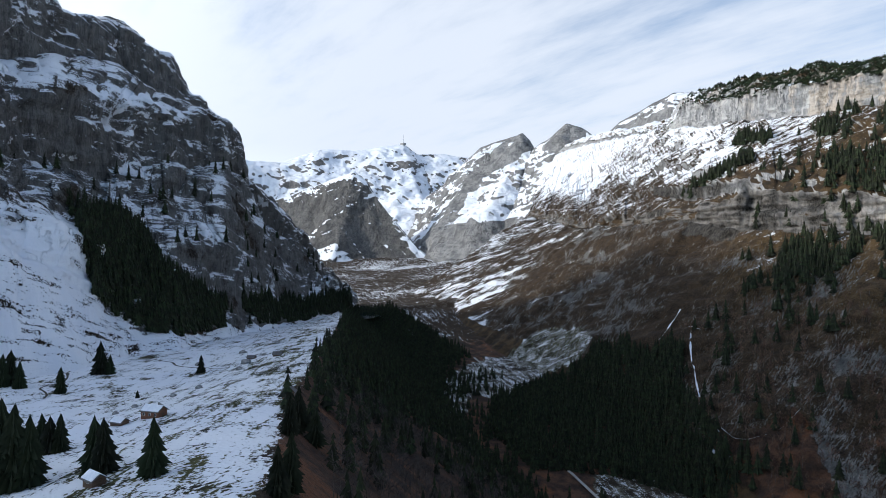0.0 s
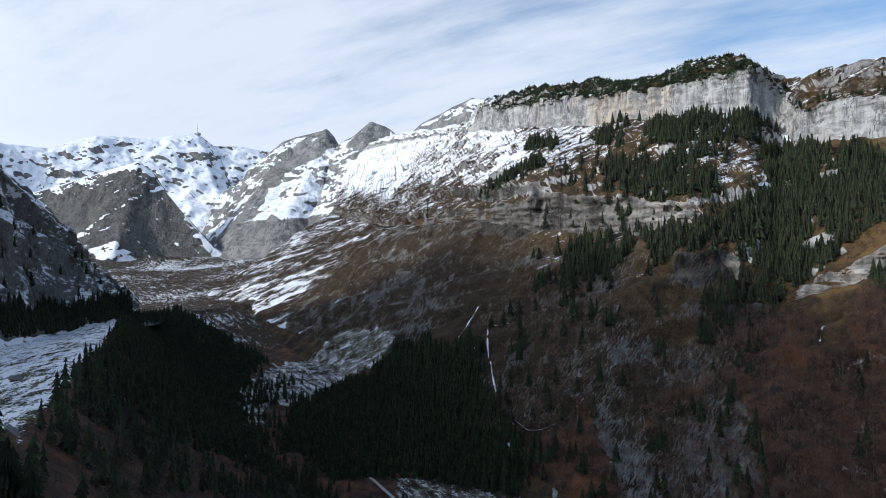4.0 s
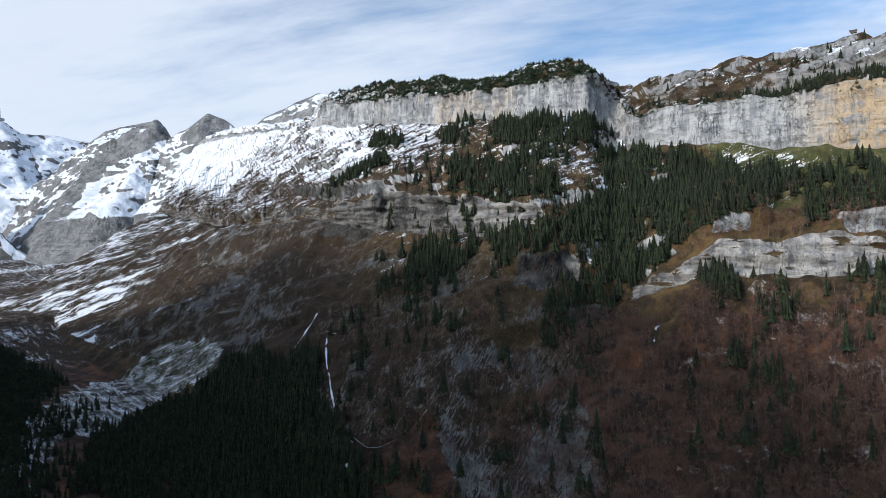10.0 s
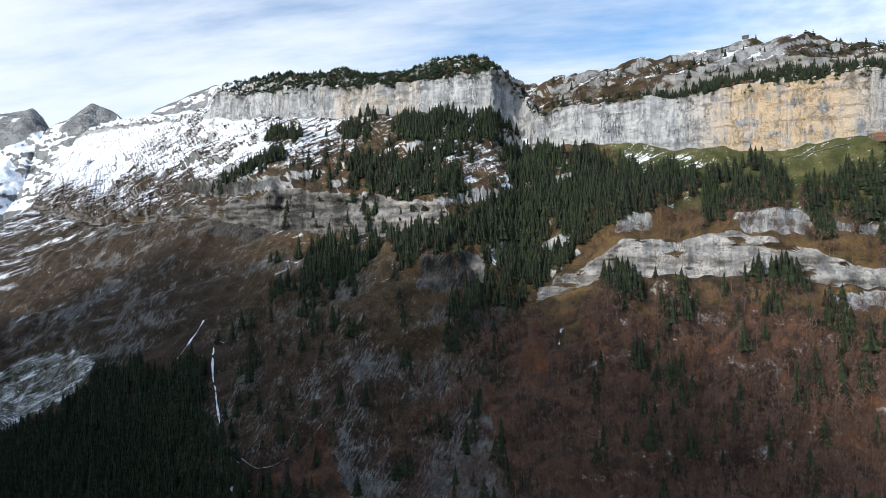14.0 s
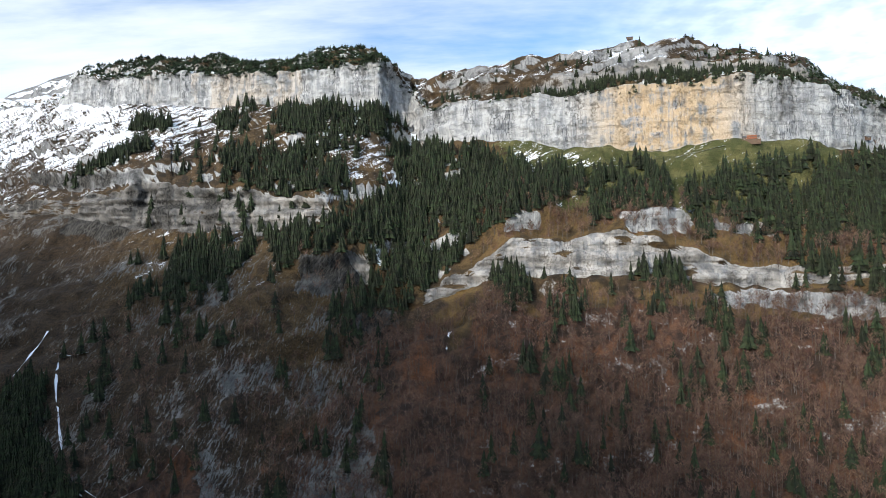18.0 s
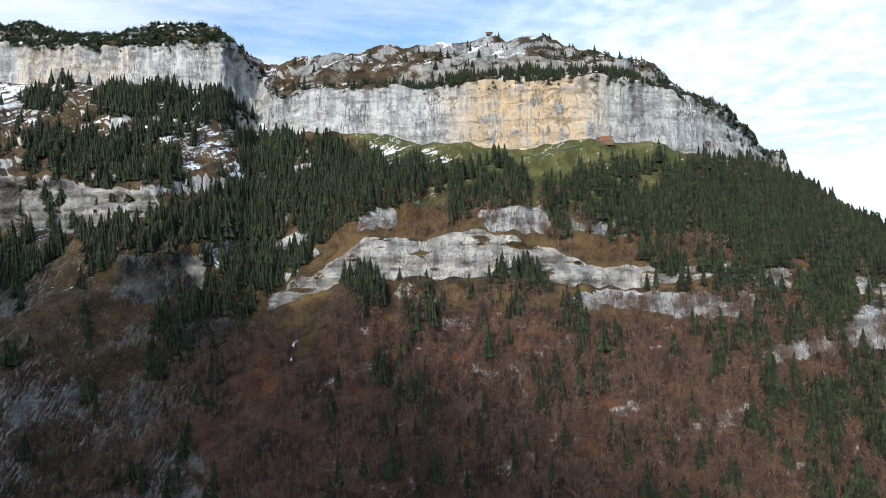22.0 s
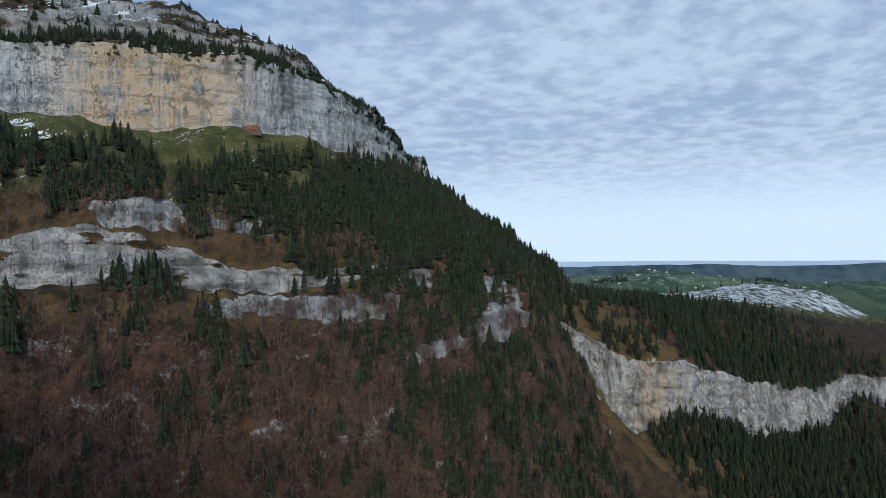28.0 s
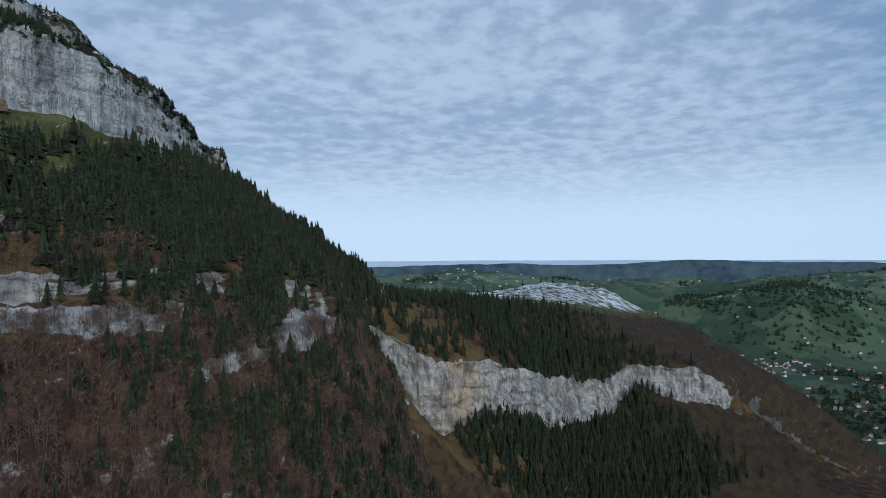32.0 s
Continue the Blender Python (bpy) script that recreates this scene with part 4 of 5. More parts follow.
# ---- far snowy ranges at the head of the valley ----
def far_range(name, crest, run, drop, label, rough=26.0, seed=0, snow=0.78, across=360, dark=0.75, bare=0.1, band=0.2, apron=0.0, cap=0.0, faces=(), gully=()):
    """A range below a crest line: the flank towards the valley comes down by drop over run metres (east, north)."""
    crest = np.array(crest, float)
    side = np.array([run[0], run[1], 0])
    mid = crest + side * 0.45 - [0, 0, drop * 0.55]
    low = crest + side * 1.0 - [0, 0, drop]
    deep = crest + side * 1.25 - [0, 0, drop * 1.35]
    back = crest - side * 0.6 - [0, 0, drop * 0.5]
    loft = Loft([back, crest, mid, low, deep], (14, 60, 60, 14), across, 1)
    p = loft.p
    n = loft.normals()
    near_crest = 1 - 0.65 * np.exp(-(((loft.strip == 1) * loft.frac + (loft.strip > 1)) / 0.12) ** 2)
    amp = np.where(loft.strip == 0, 0.5, 1.0) * near_crest
    loft.p = p + n * (((ridged(p * (1, 1, 0.6), 420, 6, seed) - 0.5) * 3.2 + fbm(p, 90, 5, seed + 4)) * rough * amp)[..., None]

    def cover(l, m):
        up = np.abs(m[..., 2])
        depth = np.where(l.strip == 0, 0, np.where(l.strip == 1, 0.5 * l.frac, np.where(l.strip == 2, 0.5 + 0.5 * l.frac, 1.0)))
        steep = smooth(up, 0.74, 0.46)
        wave = fbm(l.p, 200, 4, seed + 8)
        beds = np.clip(ridged(np.stack([depth * 1400 + 60 * wave, l.p[..., 0] * 0.15, 0 * wave], -1), 260, 3, seed + 12) - 0.60, 0, 1) * 3
        top = np.exp(-(depth / (0.07 + cap * smooth(l.p[..., 0], -2735, -3000))) ** 2)
        x, z = l.p[..., 0], l.p[..., 2]
        cover_snow = snow - 0.95 * steep + band * (beds - 0.35) + 0.30 * wave - bare * top + apron * smooth(depth, 0.72, 0.95)
        for line in faces:
            cover_snow = cover_snow - (0.75 - 0.3 * wave) * inside_of(x, z, line, 22, seed + 15)
        for (x0, z0), (x1, z1) in zip(gully[:-1], gully[1:]):
            t = np.clip(((x - x0) * (x1 - x0) + (z - z0) * (z1 - z0)) / ((x1 - x0) ** 2 + (z1 - z0) ** 2), 0, 1)
            cover_snow = cover_snow + 0.8 * np.exp(-((x - x0 - t * (x1 - x0)) ** 2 + (z - z0 - t * (z1 - z0)) ** 2) / 11 ** 2)
        return dict(rock=0.9, snow=cover_snow, dark=dark)
    return loft.build(name, cover, label, "mountain range", FAR)


far_range("range_far", [(-4560, 1000, 1160), (-4425, 1493, 1149), (-4368, 1651, 1119), (-4320, 1774, 1057), (-4229, 1984, 1049), (-4114, 2214, 1152), (-3959, 2481, 1163), (-3795, 2726, 1225), (-3733, 2811, 1151), (-3640, 2930, 1160), (-3491, 3108, 1131), (-3273, 3337, 1151), (-2900, 3700, 1100)],
          (900, -420), 640, "distant snow-covered range with a rocky summit", 30, 3, 1.02, 420, 0.7, 0.40, 0.10)
# the sun reaches this peak; its shaded face is imitated by the dark value
far_range("range_prow", [(-3700, 1250, 560), (-3333, 1414, 660), (-3054, 1542, 735), (-2790, 1628, 795), (-2725, 1665, 818), (-2660, 1690, 765), (-2562, 1700, 672), (-2426, 1718, 550), (-2290, 1735, 440), (-2200, 1740, 390)],
          (260, -260), 430, "triangular rock peak with shade painted into its face and snow on its back", 20, 7, 0.33, 420, 0.85, -0.5, 0.40, 0.62, 0.2, (), ((-2590, 700), (-2625, 611), (-2720, 518), (-2760, 470)))
far_range("range_ridge", [(-3000, 2338, 760), (-2898, 2350, 800), (-2592, 2387, 1005), (-2354, 2458, 1062), (-2221, 2406, 955), (-2130, 2411, 990), (-2036, 2435, 1060), (-1934, 2453, 1016), (-1830, 2420, 947), (-1699, 2400, 1010), (-1415, 2350, 1072), (-1196, 2336, 1027), (-901, 2357, 960)],
          (330, -560), 500, "pale rock towers above a steep snow ramp", 24, 9, 0.98, 480, 0.5, 0.45, 0.22, 0.0, 0.0,
          ([(-2428, 1044), (-2348, 1070), (-2206, 950), (-2229, 867), (-2368, 805), (-2296, 661), (-2183, 558), (-2214, 493), (-2336, 444), (-2432, 499), (-2356, 636), (-2497, 800), (-2434, 937)],
           [(-2010, 890), (-2075, 960), (-2036, 1075), (-1934, 1040), (-1880, 930)], [(-1560, 985), (-1380, 985), (-1380, 955), (-1560, 950)],
           [(-2250, 500), (-2183, 560), (-2043, 548), (-1900, 575), (-1700, 560), (-1700, 300), (-2400, 300)]))


# ---- wooded hills on the horizon of the lowland ----
def far_hills(name, reach, heights, mat, label, seed, uneven=16.0):
    turn = np.radians(np.linspace(20, 120, 400))
    top = np.interp(np.degrees(turn), *np.array(heights, float).T)
    ring = np.stack([reach * np.sin(turn), 300 + reach * np.cos(turn), 0 * turn], -1)
    top = top + uneven * fbm(ring, 300, 4, seed) + 0.3 * uneven * fbm(ring, 60, 3, seed + 3)
    rows = [ring * ((1 - 0.02 * k), (1 - 0.02 * k), 0) + np.stack([0 * turn, 0 * turn, top * (1 - 0.22 * k ** 1.5) - 260 * (k == 4)], -1) for k in range(5)]
    v = np.stack(rows, 1)
    v[:, 1:4, 2] += 8 * fbm(v[:, 1:4], 260, 3, seed + 6)
    tagged(new(name, mesh_of(name, v.reshape(-1, 3), grid_tris(400, 5), [mat], None, True)), label, "hills", kind="structure")


far_hills("backdrop_haze", 4680, ((20, 352), (60, 354), (90, 350), (120, 345)), HAZY, "pale hills at the edge of sight, blue haze painted into their colour", 201, 5.0)
far_hills("backdrop_hills", 4480, ((20, 318), (48, 316), (54, 322), (61, 334), (65, 322), (70, 326), (75, 360), (80, 340), (90, 338), (120, 330)), HAZED_WOOD, "wooded hills on the horizon, blue haze painted into their green", 205)

# ---- trees ----
rng = np.random.default_rng(7)


def spruce_arrays(rng, layers=9, points=8, radius=0.17, bottom=0.10, taper=0.82):
    """A spruce one unit high: a thin trunk and drooping ragged whorls. Gives trunk and crown as (verts, tris)."""
    ring = np.arange(4) * np.pi / 2
    tv = [(0.016 * math.cos(a), 0.016 * math.sin(a), 0) for a in ring] + [(0, 0, 0.93)]
    tt = [(i, (i + 1) % 4, 4) for i in range(4)]
    cv, ct = [], []
    for k in range(layers):
        f = k / (layers - 1)
        z = bottom + (0.93 - bottom) * min(max(f + rng.normal(0, 0.02), 0), 1)
        r = radius * (1 - f) ** taper * rng.uniform(0.76, 1.15) + 0.010
        lift = 0.25 * (1 - 0.55 * f)
        base = len(cv)
        cx, cy = rng.normal(0, 0.006, 2)
        cv.append((cx, cy, min(z + lift, 1.0)))
        for i in range(2 * points):
            a = math.pi * (i + rng.uniform(-0.25, 0.25)) / points + k
            q = r * (rng.uniform(0.85, 1.2) if i % 2 == 0 else rng.uniform(0.45, 0.65))
            cv.append((cx + q * math.cos(a), cy + q * math.sin(a), z - (0.030 if i % 2 == 0 else 0.005) * rng.uniform(0.5, 1.5)))
        for i in range(2 * points):
            ct.append((base, base + 1 + i, base + 1 + (i + 1) % (2 * points)))
    return (np.array(tv), np.array(tt)), (np.array(cv), np.array(ct))


def bare_arrays(rng, branches=15, twigs=4):
    """A leafless broad-leaved tree one unit high: a stem, rising limbs and fine twigs as slender blades."""
    tv = [(0.013, 0, 0), (-0.007, 0.011, 0), (-0.007, -0.011, 0), (rng.normal(0, 0.02), rng.normal(0, 0.02), 0.86)]
    tt = [(0, 1, 3), (1, 2, 3), (2, 0, 3)]
    cv, ct = [], []

    def blade(p, d, length, wide):
        side = np.cross(d, rng.normal(0, 1, 3))
        side = side / (np.linalg.norm(side) + 1e-9) * wide
        base = len(cv)
        cv.extend([p - side, p + side, p + d * length])
        ct.append((base, base + 1, base + 2))
        return p + d * length

    for k in range(branches):
        z = rng.uniform(0.28, 0.82)
        a = rng.uniform(0, 2 * np.pi)
        rise = rng.uniform(0.5, 1.5)
        d = np.array([math.cos(a), math.sin(a), rise])
        d /= np.linalg.norm(d)
        p = np.array([tv[3][0] * z, tv[3][1] * z, z])
        length = 0.30 * (1.08 - z) + 0.10
        blade(p, d, length, 0.009)
        for j in range(twigs):
            e = d + rng.normal(0, 0.5, 3) + (0, 0, 0.25)
            e /= np.linalg.norm(e)
            blade(p + d * length * rng.uniform(0.35, 0.9), e, rng.uniform(0.08, 0.19), 0.007)
    return (np.array(tv), np.array(tt)), (np.array(cv), np.array(ct))


def shrub_arrays(rng):
    (tv, tt), (cv, ct) = spruce_arrays(rng, 4, 6, 0.62, 0.05)
    return (tv * (1, 1, 0.3), tt), (cv + rng.normal(0, 0.05, cv.shape), ct)


SPRUCES = [spruce_arrays(rng, int(rng.integers(10, 13)), 6, rng.uniform(0.16, 0.23), rng.uniform(0.03, 0.10), rng.uniform(0.75, 0.95)) for _ in range(7)]
FAR_SPRUCES = [spruce_arrays(rng, 8, 5, rng.uniform(0.16, 0.22), rng.uniform(0.03, 0.08), rng.uniform(0.75, 0.95)) for _ in range(6)]
FINE_SPRUCES = [spruce_arrays(rng, 24, 13, r, 0.04, 0.66) for r in (0.23, 0.26, 0.21)]
BARES = [bare_arrays(rng, int(rng.integers(13, 18))) for _ in range(8)]
FAR_BARES = [bare_arrays(rng, 11, 3) for _ in range(6)]
SHRUBS = [shrub_arrays(rng) for _ in range(4)]


def forest(name, kinds, places, heights, materials, label, wide=1.0, sink=0.4):
    """All trees of a stand joined into one mesh."""
    heights = np.broadcast_to(heights, len(places))
    verts, tris, index, base = [], [], [], 0
    which = rng.integers(0, len(kinds), len(places))
    spin = rng.uniform(0, 2 * np.pi, len(places))
    girth = rng.uniform(0.85, 1.2, len(places)) * wide
    for k, ((tv, tt), (cv, ct)) in enumerate(kinds):
        m = np.flatnonzero(which == k)
        if not len(m):
            continue
        v0, t0 = np.r_[tv, cv], np.r_[tt, ct + len(tv)]
        c, s = np.cos(spin[m])[:, None], np.sin(spin[m])[:, None]
        g = (girth[m] * heights[m])[:, None]
        x = (v0[:, 0] * c - v0[:, 1] * s) * g + places[m, 0:1]
        y = (v0[:, 0] * s + v0[:, 1] * c) * g + places[m, 1:2]
        z = v0[:, 2] * heights[m][:, None] + places[m, 2:3] - sink
        verts.append(np.stack([x, y, z], -1).reshape(-1, 3))
        tris.append((t0[None] + (np.arange(len(m)) * len(v0))[:, None, None]).reshape(-1, 3) + base)
        index.append(np.tile(np.r_[np.zeros(len(tt), int), np.ones(len(ct), int)], len(m)))
        base += len(m) * len(v0)
    ob = new(name, mesh_of(name, np.concatenate(verts), np.concatenate(tris), materials, np.concatenate(index)))
    return tagged(ob, label, "trees", kind="stuff")


def single_trees(name, kinds, places, heights, materials, label, group, wide=1.0):
    """Trees as things of their own, each with a trunk and a crown."""
    protos = []
    for (tv, tt), (cv, ct) in kinds:
        protos.append((mesh_of("trunk", tv, tt, [materials[0]]), mesh_of("crown", cv, ct, [materials[1]])))
    for k, (p, h) in enumerate(zip(places, np.broadcast_to(heights, len(places)))):
        root = new(name)
        tagged(root, label, "tree", group)
        trunk, crown = protos[k % len(protos)]
        for part_name, data in (("trunk", trunk), ("crown", crown)):
            child = new(part_name, data)
            child.parent = root
        g = h * wide * rng.uniform(0.88, 1.15)
        root.matrix_basis = Matrix.Translation((p[0], p[1], p[2] - 0.4)) @ Matrix.Rotation(rng.uniform(0, 6.28), 4, "Z") @ Matrix.Diagonal((g, g, h, 1))


def ragged(x, y, size, seed):
    return fbm(np.stack([x, y, 0 * x], -1), size, 3, seed)


# stands on the mountainside: closed lines of x and height, with how thickly they are grown
STANDS = [
    (1.0, [(-152, 573), (-47, 562), (39, 524), (95, 514), (86, 486), (50, 472), (9, 459), (-42, 431), (-76, 392), (-114, 353), (-146, 354), (-138, 398), (-191, 427), (-170, 486), (-126, 504), (-141, 546)]),
    (1.0, [(93, 447), (104, 507), (155, 521), (187, 508), (176, 468), (123, 460)]),
    (0.85, [(191, 456), (203, 494), (226, 493), (250, 510), (326, 529), (473, 524), (645, 520), (660, 480), (740, 452), (800, 372), (700, 352), (600, 385), (552, 420), (490, 415), (387, 425), (349, 430), (274, 425), (209, 435)]),
    (0.38, [(387, 425), (560, 425), (552, 379), (470, 387), (444, 404), (387, 396), (314, 388), (274, 417)]),
    (0.4, [(560, 400), (770, 350), (740, 270), (640, 300), (570, 340)]),
    (1.0, [(429, 393), (496, 410), (468, 359), (419, 334)]),
    (1.0, [(404, 319), (450, 319), (433, 292), (362, 261)]),
    (0.9, [(465, 328), (524, 329), (477, 289), (452, 309)]),
    (0.8, [(-12, 391), (22, 391), (22, 360), (-5, 362)]),
    (0.8, [(60, 382), (78, 382), (76, 354), (62, 354)]),
    (0.7, [(118, 402), (170, 408), (172, 384), (122, 388)]),
    (0.7, [(180, 374), (202, 374), (206, 342), (186, 346)]),
    (1.1, [(-350, 645), (-169, 634), (-157, 591), (-306, 603)]),
    (0.5, [(-400, 568), (-225, 572), (-187, 507), (-288, 493), (-360, 520)]),
    (0.9, [(-293, 446), (-170, 460), (-203, 422), (-246, 401)]),
    (0.6, [(-438, 356), (-394, 434), (-299, 440), (-308, 401), (-410, 347)]),
    (0.8, [(-682, 536), (-548, 596), (-520, 578), (-631, 527)]),
    (0.8, [(-604, 652), (-519, 634), (-519, 620), (-600, 634)]),
    (0.8, [(-440, 638), (-372, 622), (-375, 608), (-440, 622)]),
    (0.5, [(-190, 380), (-113, 421), (-122, 341), (-183, 308)]),
]


def stands(x, y, z, s, f, up):
    thick = 0 * x
    for k, (share, line) in enumerate(STANDS):
        thick = np.maximum(thick, share * inside_of(x, z + 6, line, 9, 141 + k))
    free = 1 - np.exp(-(((x - 512) / 30) ** 2 + ((y - 905) / 24) ** 2) ** 2)
    clump = smooth(ragged(x, y, 30, 81), -0.18, 0.06)
    strays = 0.03 * smooth(x, -520, -400) * smooth(x, -60, -110) + 0.05 * smooth(x, -60, 40) * (s == 5) + 0.14 * smooth(x, 240, 400) * (s == 5)
    return np.isin(s, (3, 4, 5)) * free * (thick * (0.16 + 0.84 * clump) + strays * clump) * (1 - 0.86 * crag_fore[:-1, :-1]) * (1 - 0.7 * ((s == 4) & (x > -20) & (x < 300))) * (up > 0.16)


def ledges(x, y, z, s, f, up):
    clump = smooth(ragged(x, y, 40, 85), -0.2, 0.1)
    terrace = (s == 11) * smooth(x, -120, -60) * (0.9 + 3.2 * smooth(x, 40, 120)) * (0.3 + clump)
    slope = (s == 1) * 0.14 * smooth(x, -120, -60) * (f > 0.2) * clump + (s == 10) * 0.25 * smooth(x, 60, 140)
    return terrace + slope


def valley_wood(x, y, z, s, f, up):
    return np.isin(s, (5, 6)) * inside_of(x, y, VALLEY_WOOD, 10, 171)


def bare_wood(x, y, z, s, f, up):
    clear = 1 - 0.7 * np.exp(-((x + 46) / 14) ** 2) * smooth(f, 0.42, 0.15)
    thick = 0.45 + 0.55 * smooth(ragged(x, y, 70, 84), -0.25, 0.15)
    return (s == 5) * clear * thick * (smooth(x, -250, -60) * smooth(f, 0.02, 0.10) + 0.25 * smooth(x, -520, -300) * smooth(f, 0.2, 0.5)) + (s == 4) * 0.12 * smooth(x, 200, 400) + (s == 3) * (0.15 * smooth(x, 400, 500) + 0.4 * smooth(x, -60, 0) * smooth(f, 0.5, 0.62) * smooth(x, 400, 360))


def spaced(p, gap):
    """Drops trees that stand closer than about that gap."""
    _, first = np.unique(np.floor(p[:, :2] / gap).astype(int) @ np.array([100003, 1]), return_index=True)
    return p[np.sort(first)]


p_up = spaced(wall_loft.scatter(10500, stands, rng), 4.4)
p_ledge = wall_loft.scatter(1300, ledges, rng)
p_low = spaced(wall_loft.scatter(2600, valley_wood, rng), 4.2)
p_bare = wall_loft.scatter(14000, bare_wood, rng)


def near_first(p, x0, x1, count):
    """Splits off the first trees within a stretch of the mountainside."""
    inside = np.flatnonzero((p[:, 0] > x0) & (p[:, 0] < x1))[:count]
    rest = np.ones(len(p), bool)
    rest[inside] = False
    return p[inside], p[rest]


p_up[:, 2] -= 6 * smooth(p_up[:, 0], 520, 620)
one_up, p_up = near_first(p_up, -40, 340, 240)
one_bare, p_bare = near_first(p_bare, 150, 420, 290)
WOOD = [BARK, NEEDLES]
forest("spruce_forest", SPRUCES, np.r_[p_up, p_low], (13 + 18 * rng.beta(2.0, 1.6, len(p_up) + len(p_low))) * (1 + 0.15 * smooth(np.r_[p_up, p_low][:, 0], 200, 320)), WOOD, "dark green spruces covering the mountainside terraces")
forest("ledge_spruces", SPRUCES, p_ledge, rng.uniform(6, 15, len(p_ledge)) * (1 - 0.45 * smooth(p_ledge[:, 0], 280, 380)), WOOD, "small dark spruces on the cliff ledges")
single_trees("spruce", SPRUCES, one_up, rng.uniform(16, 30, len(one_up)), [BARK, NEEDLES_ONE], "dark green spruce standing below the cliff meadow", "spruces below the meadow")
forest("bare_forest", BARES, p_bare, rng.uniform(11, 19, len(p_bare)), [STEM, TWIGS], "leafless reddish-brown broad-leaved trees on a steep slope", 1.1)
single_trees("bare_tree", BARES, one_bare, rng.uniform(12, 19, len(one_bare)), [STEM, TWIGS_ONE], "leafless grey-brown tree on the steep slope", "bare trees on the slope", 1.1)


def rim_shrubs(x, y, z, s, f, up):
    top = np.isin(s, (1, 10, 11))
    left = smooth(x, -900, -700) * smooth(x, -150, -190) * (0.8 + smooth(ragged(x, y, 40, 87), -0.1, 0.2)) * np.where(s == 11, 1.6, 1.5)
    return top * (left + 1.3 * smooth(x, 360, 430) + 0.2 * smooth(x, 200, 320)) + (s == 2) * (f < 0.08) * 0.4 + (s == 2) * 0.25 * smooth(x, 470, 540)


p_shrub = wall_loft.scatter(6400, rim_shrubs, rng)
p_shrub[:, 2] -= 2.5 * smooth(p_shrub[:, 0], 330, 430)
forest("dwarf_pines", SHRUBS, p_shrub, rng.uniform(3.0, 8.0, len(p_shrub)), [BARK, SHRUB], "dark dwarf pines along the cliff rim", 1.0, 0.8)


# the spur
def spur_conifers(x, y, z, s, f, up):
    hill = np.exp(-(((x - 1600) / 400) ** 2 + ((y - 1050) / 240) ** 2))
    top = np.isin(s, (1, 2)) * smooth(hill, 0.34, 0.24) * smooth(x, 1330, 1050) * (0.22 + 0.78 * smooth(x + 60 * ragged(x, y, 60, 88), 830, 930)) * (0.4 + smooth(f, 0.3, 0.8) + (s == 2))
    return top + (s == 4) * smooth(x, 720, 780) * smooth(x, 1220, 1060) * 2.6 + (s == 0) * 0.05 * (x < 1900)


def spur_bare(x, y, z, s, f, up):
    hill = np.exp(-(((x - 1600) / 400) ** 2 + ((y - 1050) / 240) ** 2))
    return np.isin(s, (1, 2)) * smooth(hill, 0.3, 0.2) * smooth(x, 1000, 1250) + (s == 4) * (0.3 + smooth(x, 1000, 1150)) + (s == 5) * 0.5


p = spur_loft.scatter(3700, spur_conifers, rng)
forest("spur_spruces", FAR_SPRUCES, p, rng.uniform(15, 27, len(p)), WOOD, "dark spruces above and below the low cliff")
p = spur_loft.scatter(5200, spur_bare, rng)
forest("spur_bare_trees", FAR_BARES, p, rng.uniform(10, 17, len(p)), [BARK, GREY_SHADED_TWIGS], "leafless grey-brown trees on the wooded spur", 1.2)


# the shaded mountain
def south_conifers(x, y, z, s, f, up):
    blob = inside_of(y, z, [(128, 460), (136, 360), (195, 318), (243, 300), (300, 298), (325, 335), (235, 372), (205, 425)], 10, 191)
    strip = inside_of(y, z, [(352, 330), (400, 342), (478, 322), (600, 318), (780, 312), (780, 270), (600, 270), (440, 280)], 10, 193)
    return (s == 5) * (1.5 * blob + 1.2 * strip + 0.01)


p = south_loft.scatter(2800, south_conifers, rng)
forest("south_spruces", FAR_SPRUCES, p, rng.uniform(15, 26, len(p)), WOOD, "nearly black spruces at the foot of the shaded mountain")


# crest of the alp and its wooded flank
def on_ground(count, x0, x1, y0, y1, density):
    x, y = rng.uniform(x0, x1, count * 14), rng.uniform(y0, y1, count * 14)
    c, _, side = along(CREST, x, y)
    keep = rng.random(len(x)) < density(x, y, c * side)
    x, y = x[keep][:count], y[keep][:count]
    return np.stack([x, y, ground_z(x, y)], -1)


p = on_ground(2500, -1150, -60, -40, 760, lambda x, y, s: smooth(s, 4, -12) * smooth(s, -330, -60) * (0.30 + 0.70 * smooth(x, -250, -360)) * smooth(ragged(x, y, 50, 91), -0.35, 0.0))
forest("crest_spruces", FAR_SPRUCES, p, rng.uniform(13, 22, len(p)), WOOD, "dark spruces on the flank below the alp")
p = on_ground(2600, -420, 60, -80, 430, lambda x, y, s: smooth(s, -10, -30) * smooth(s, -330, -200))
forest("flank_bare_trees", FAR_BARES, p, rng.uniform(9, 15, len(p)), [BARK, GREY_SHADED_TWIGS], "leafless trees on the shaded flank, shade put into their twig colour", 1.2)
p = spaced(on_ground(2400, -720, -300, 540, 900, lambda x, y, s: inside_of(x, y, VALLEY_WOOD, 10, 171)), 4.5)
forest("valley_spruces", FAR_SPRUCES, p, rng.uniform(16, 27, len(p)), WOOD, "dark spruce wood on the valley floor")
p = spaced(on_ground(3600, -1340, -420, 200, 880, lambda x, y, s: inside_of(x, y, WEST_WOOD, 14, 173) * smooth(s, -4, -14)), 6.0)
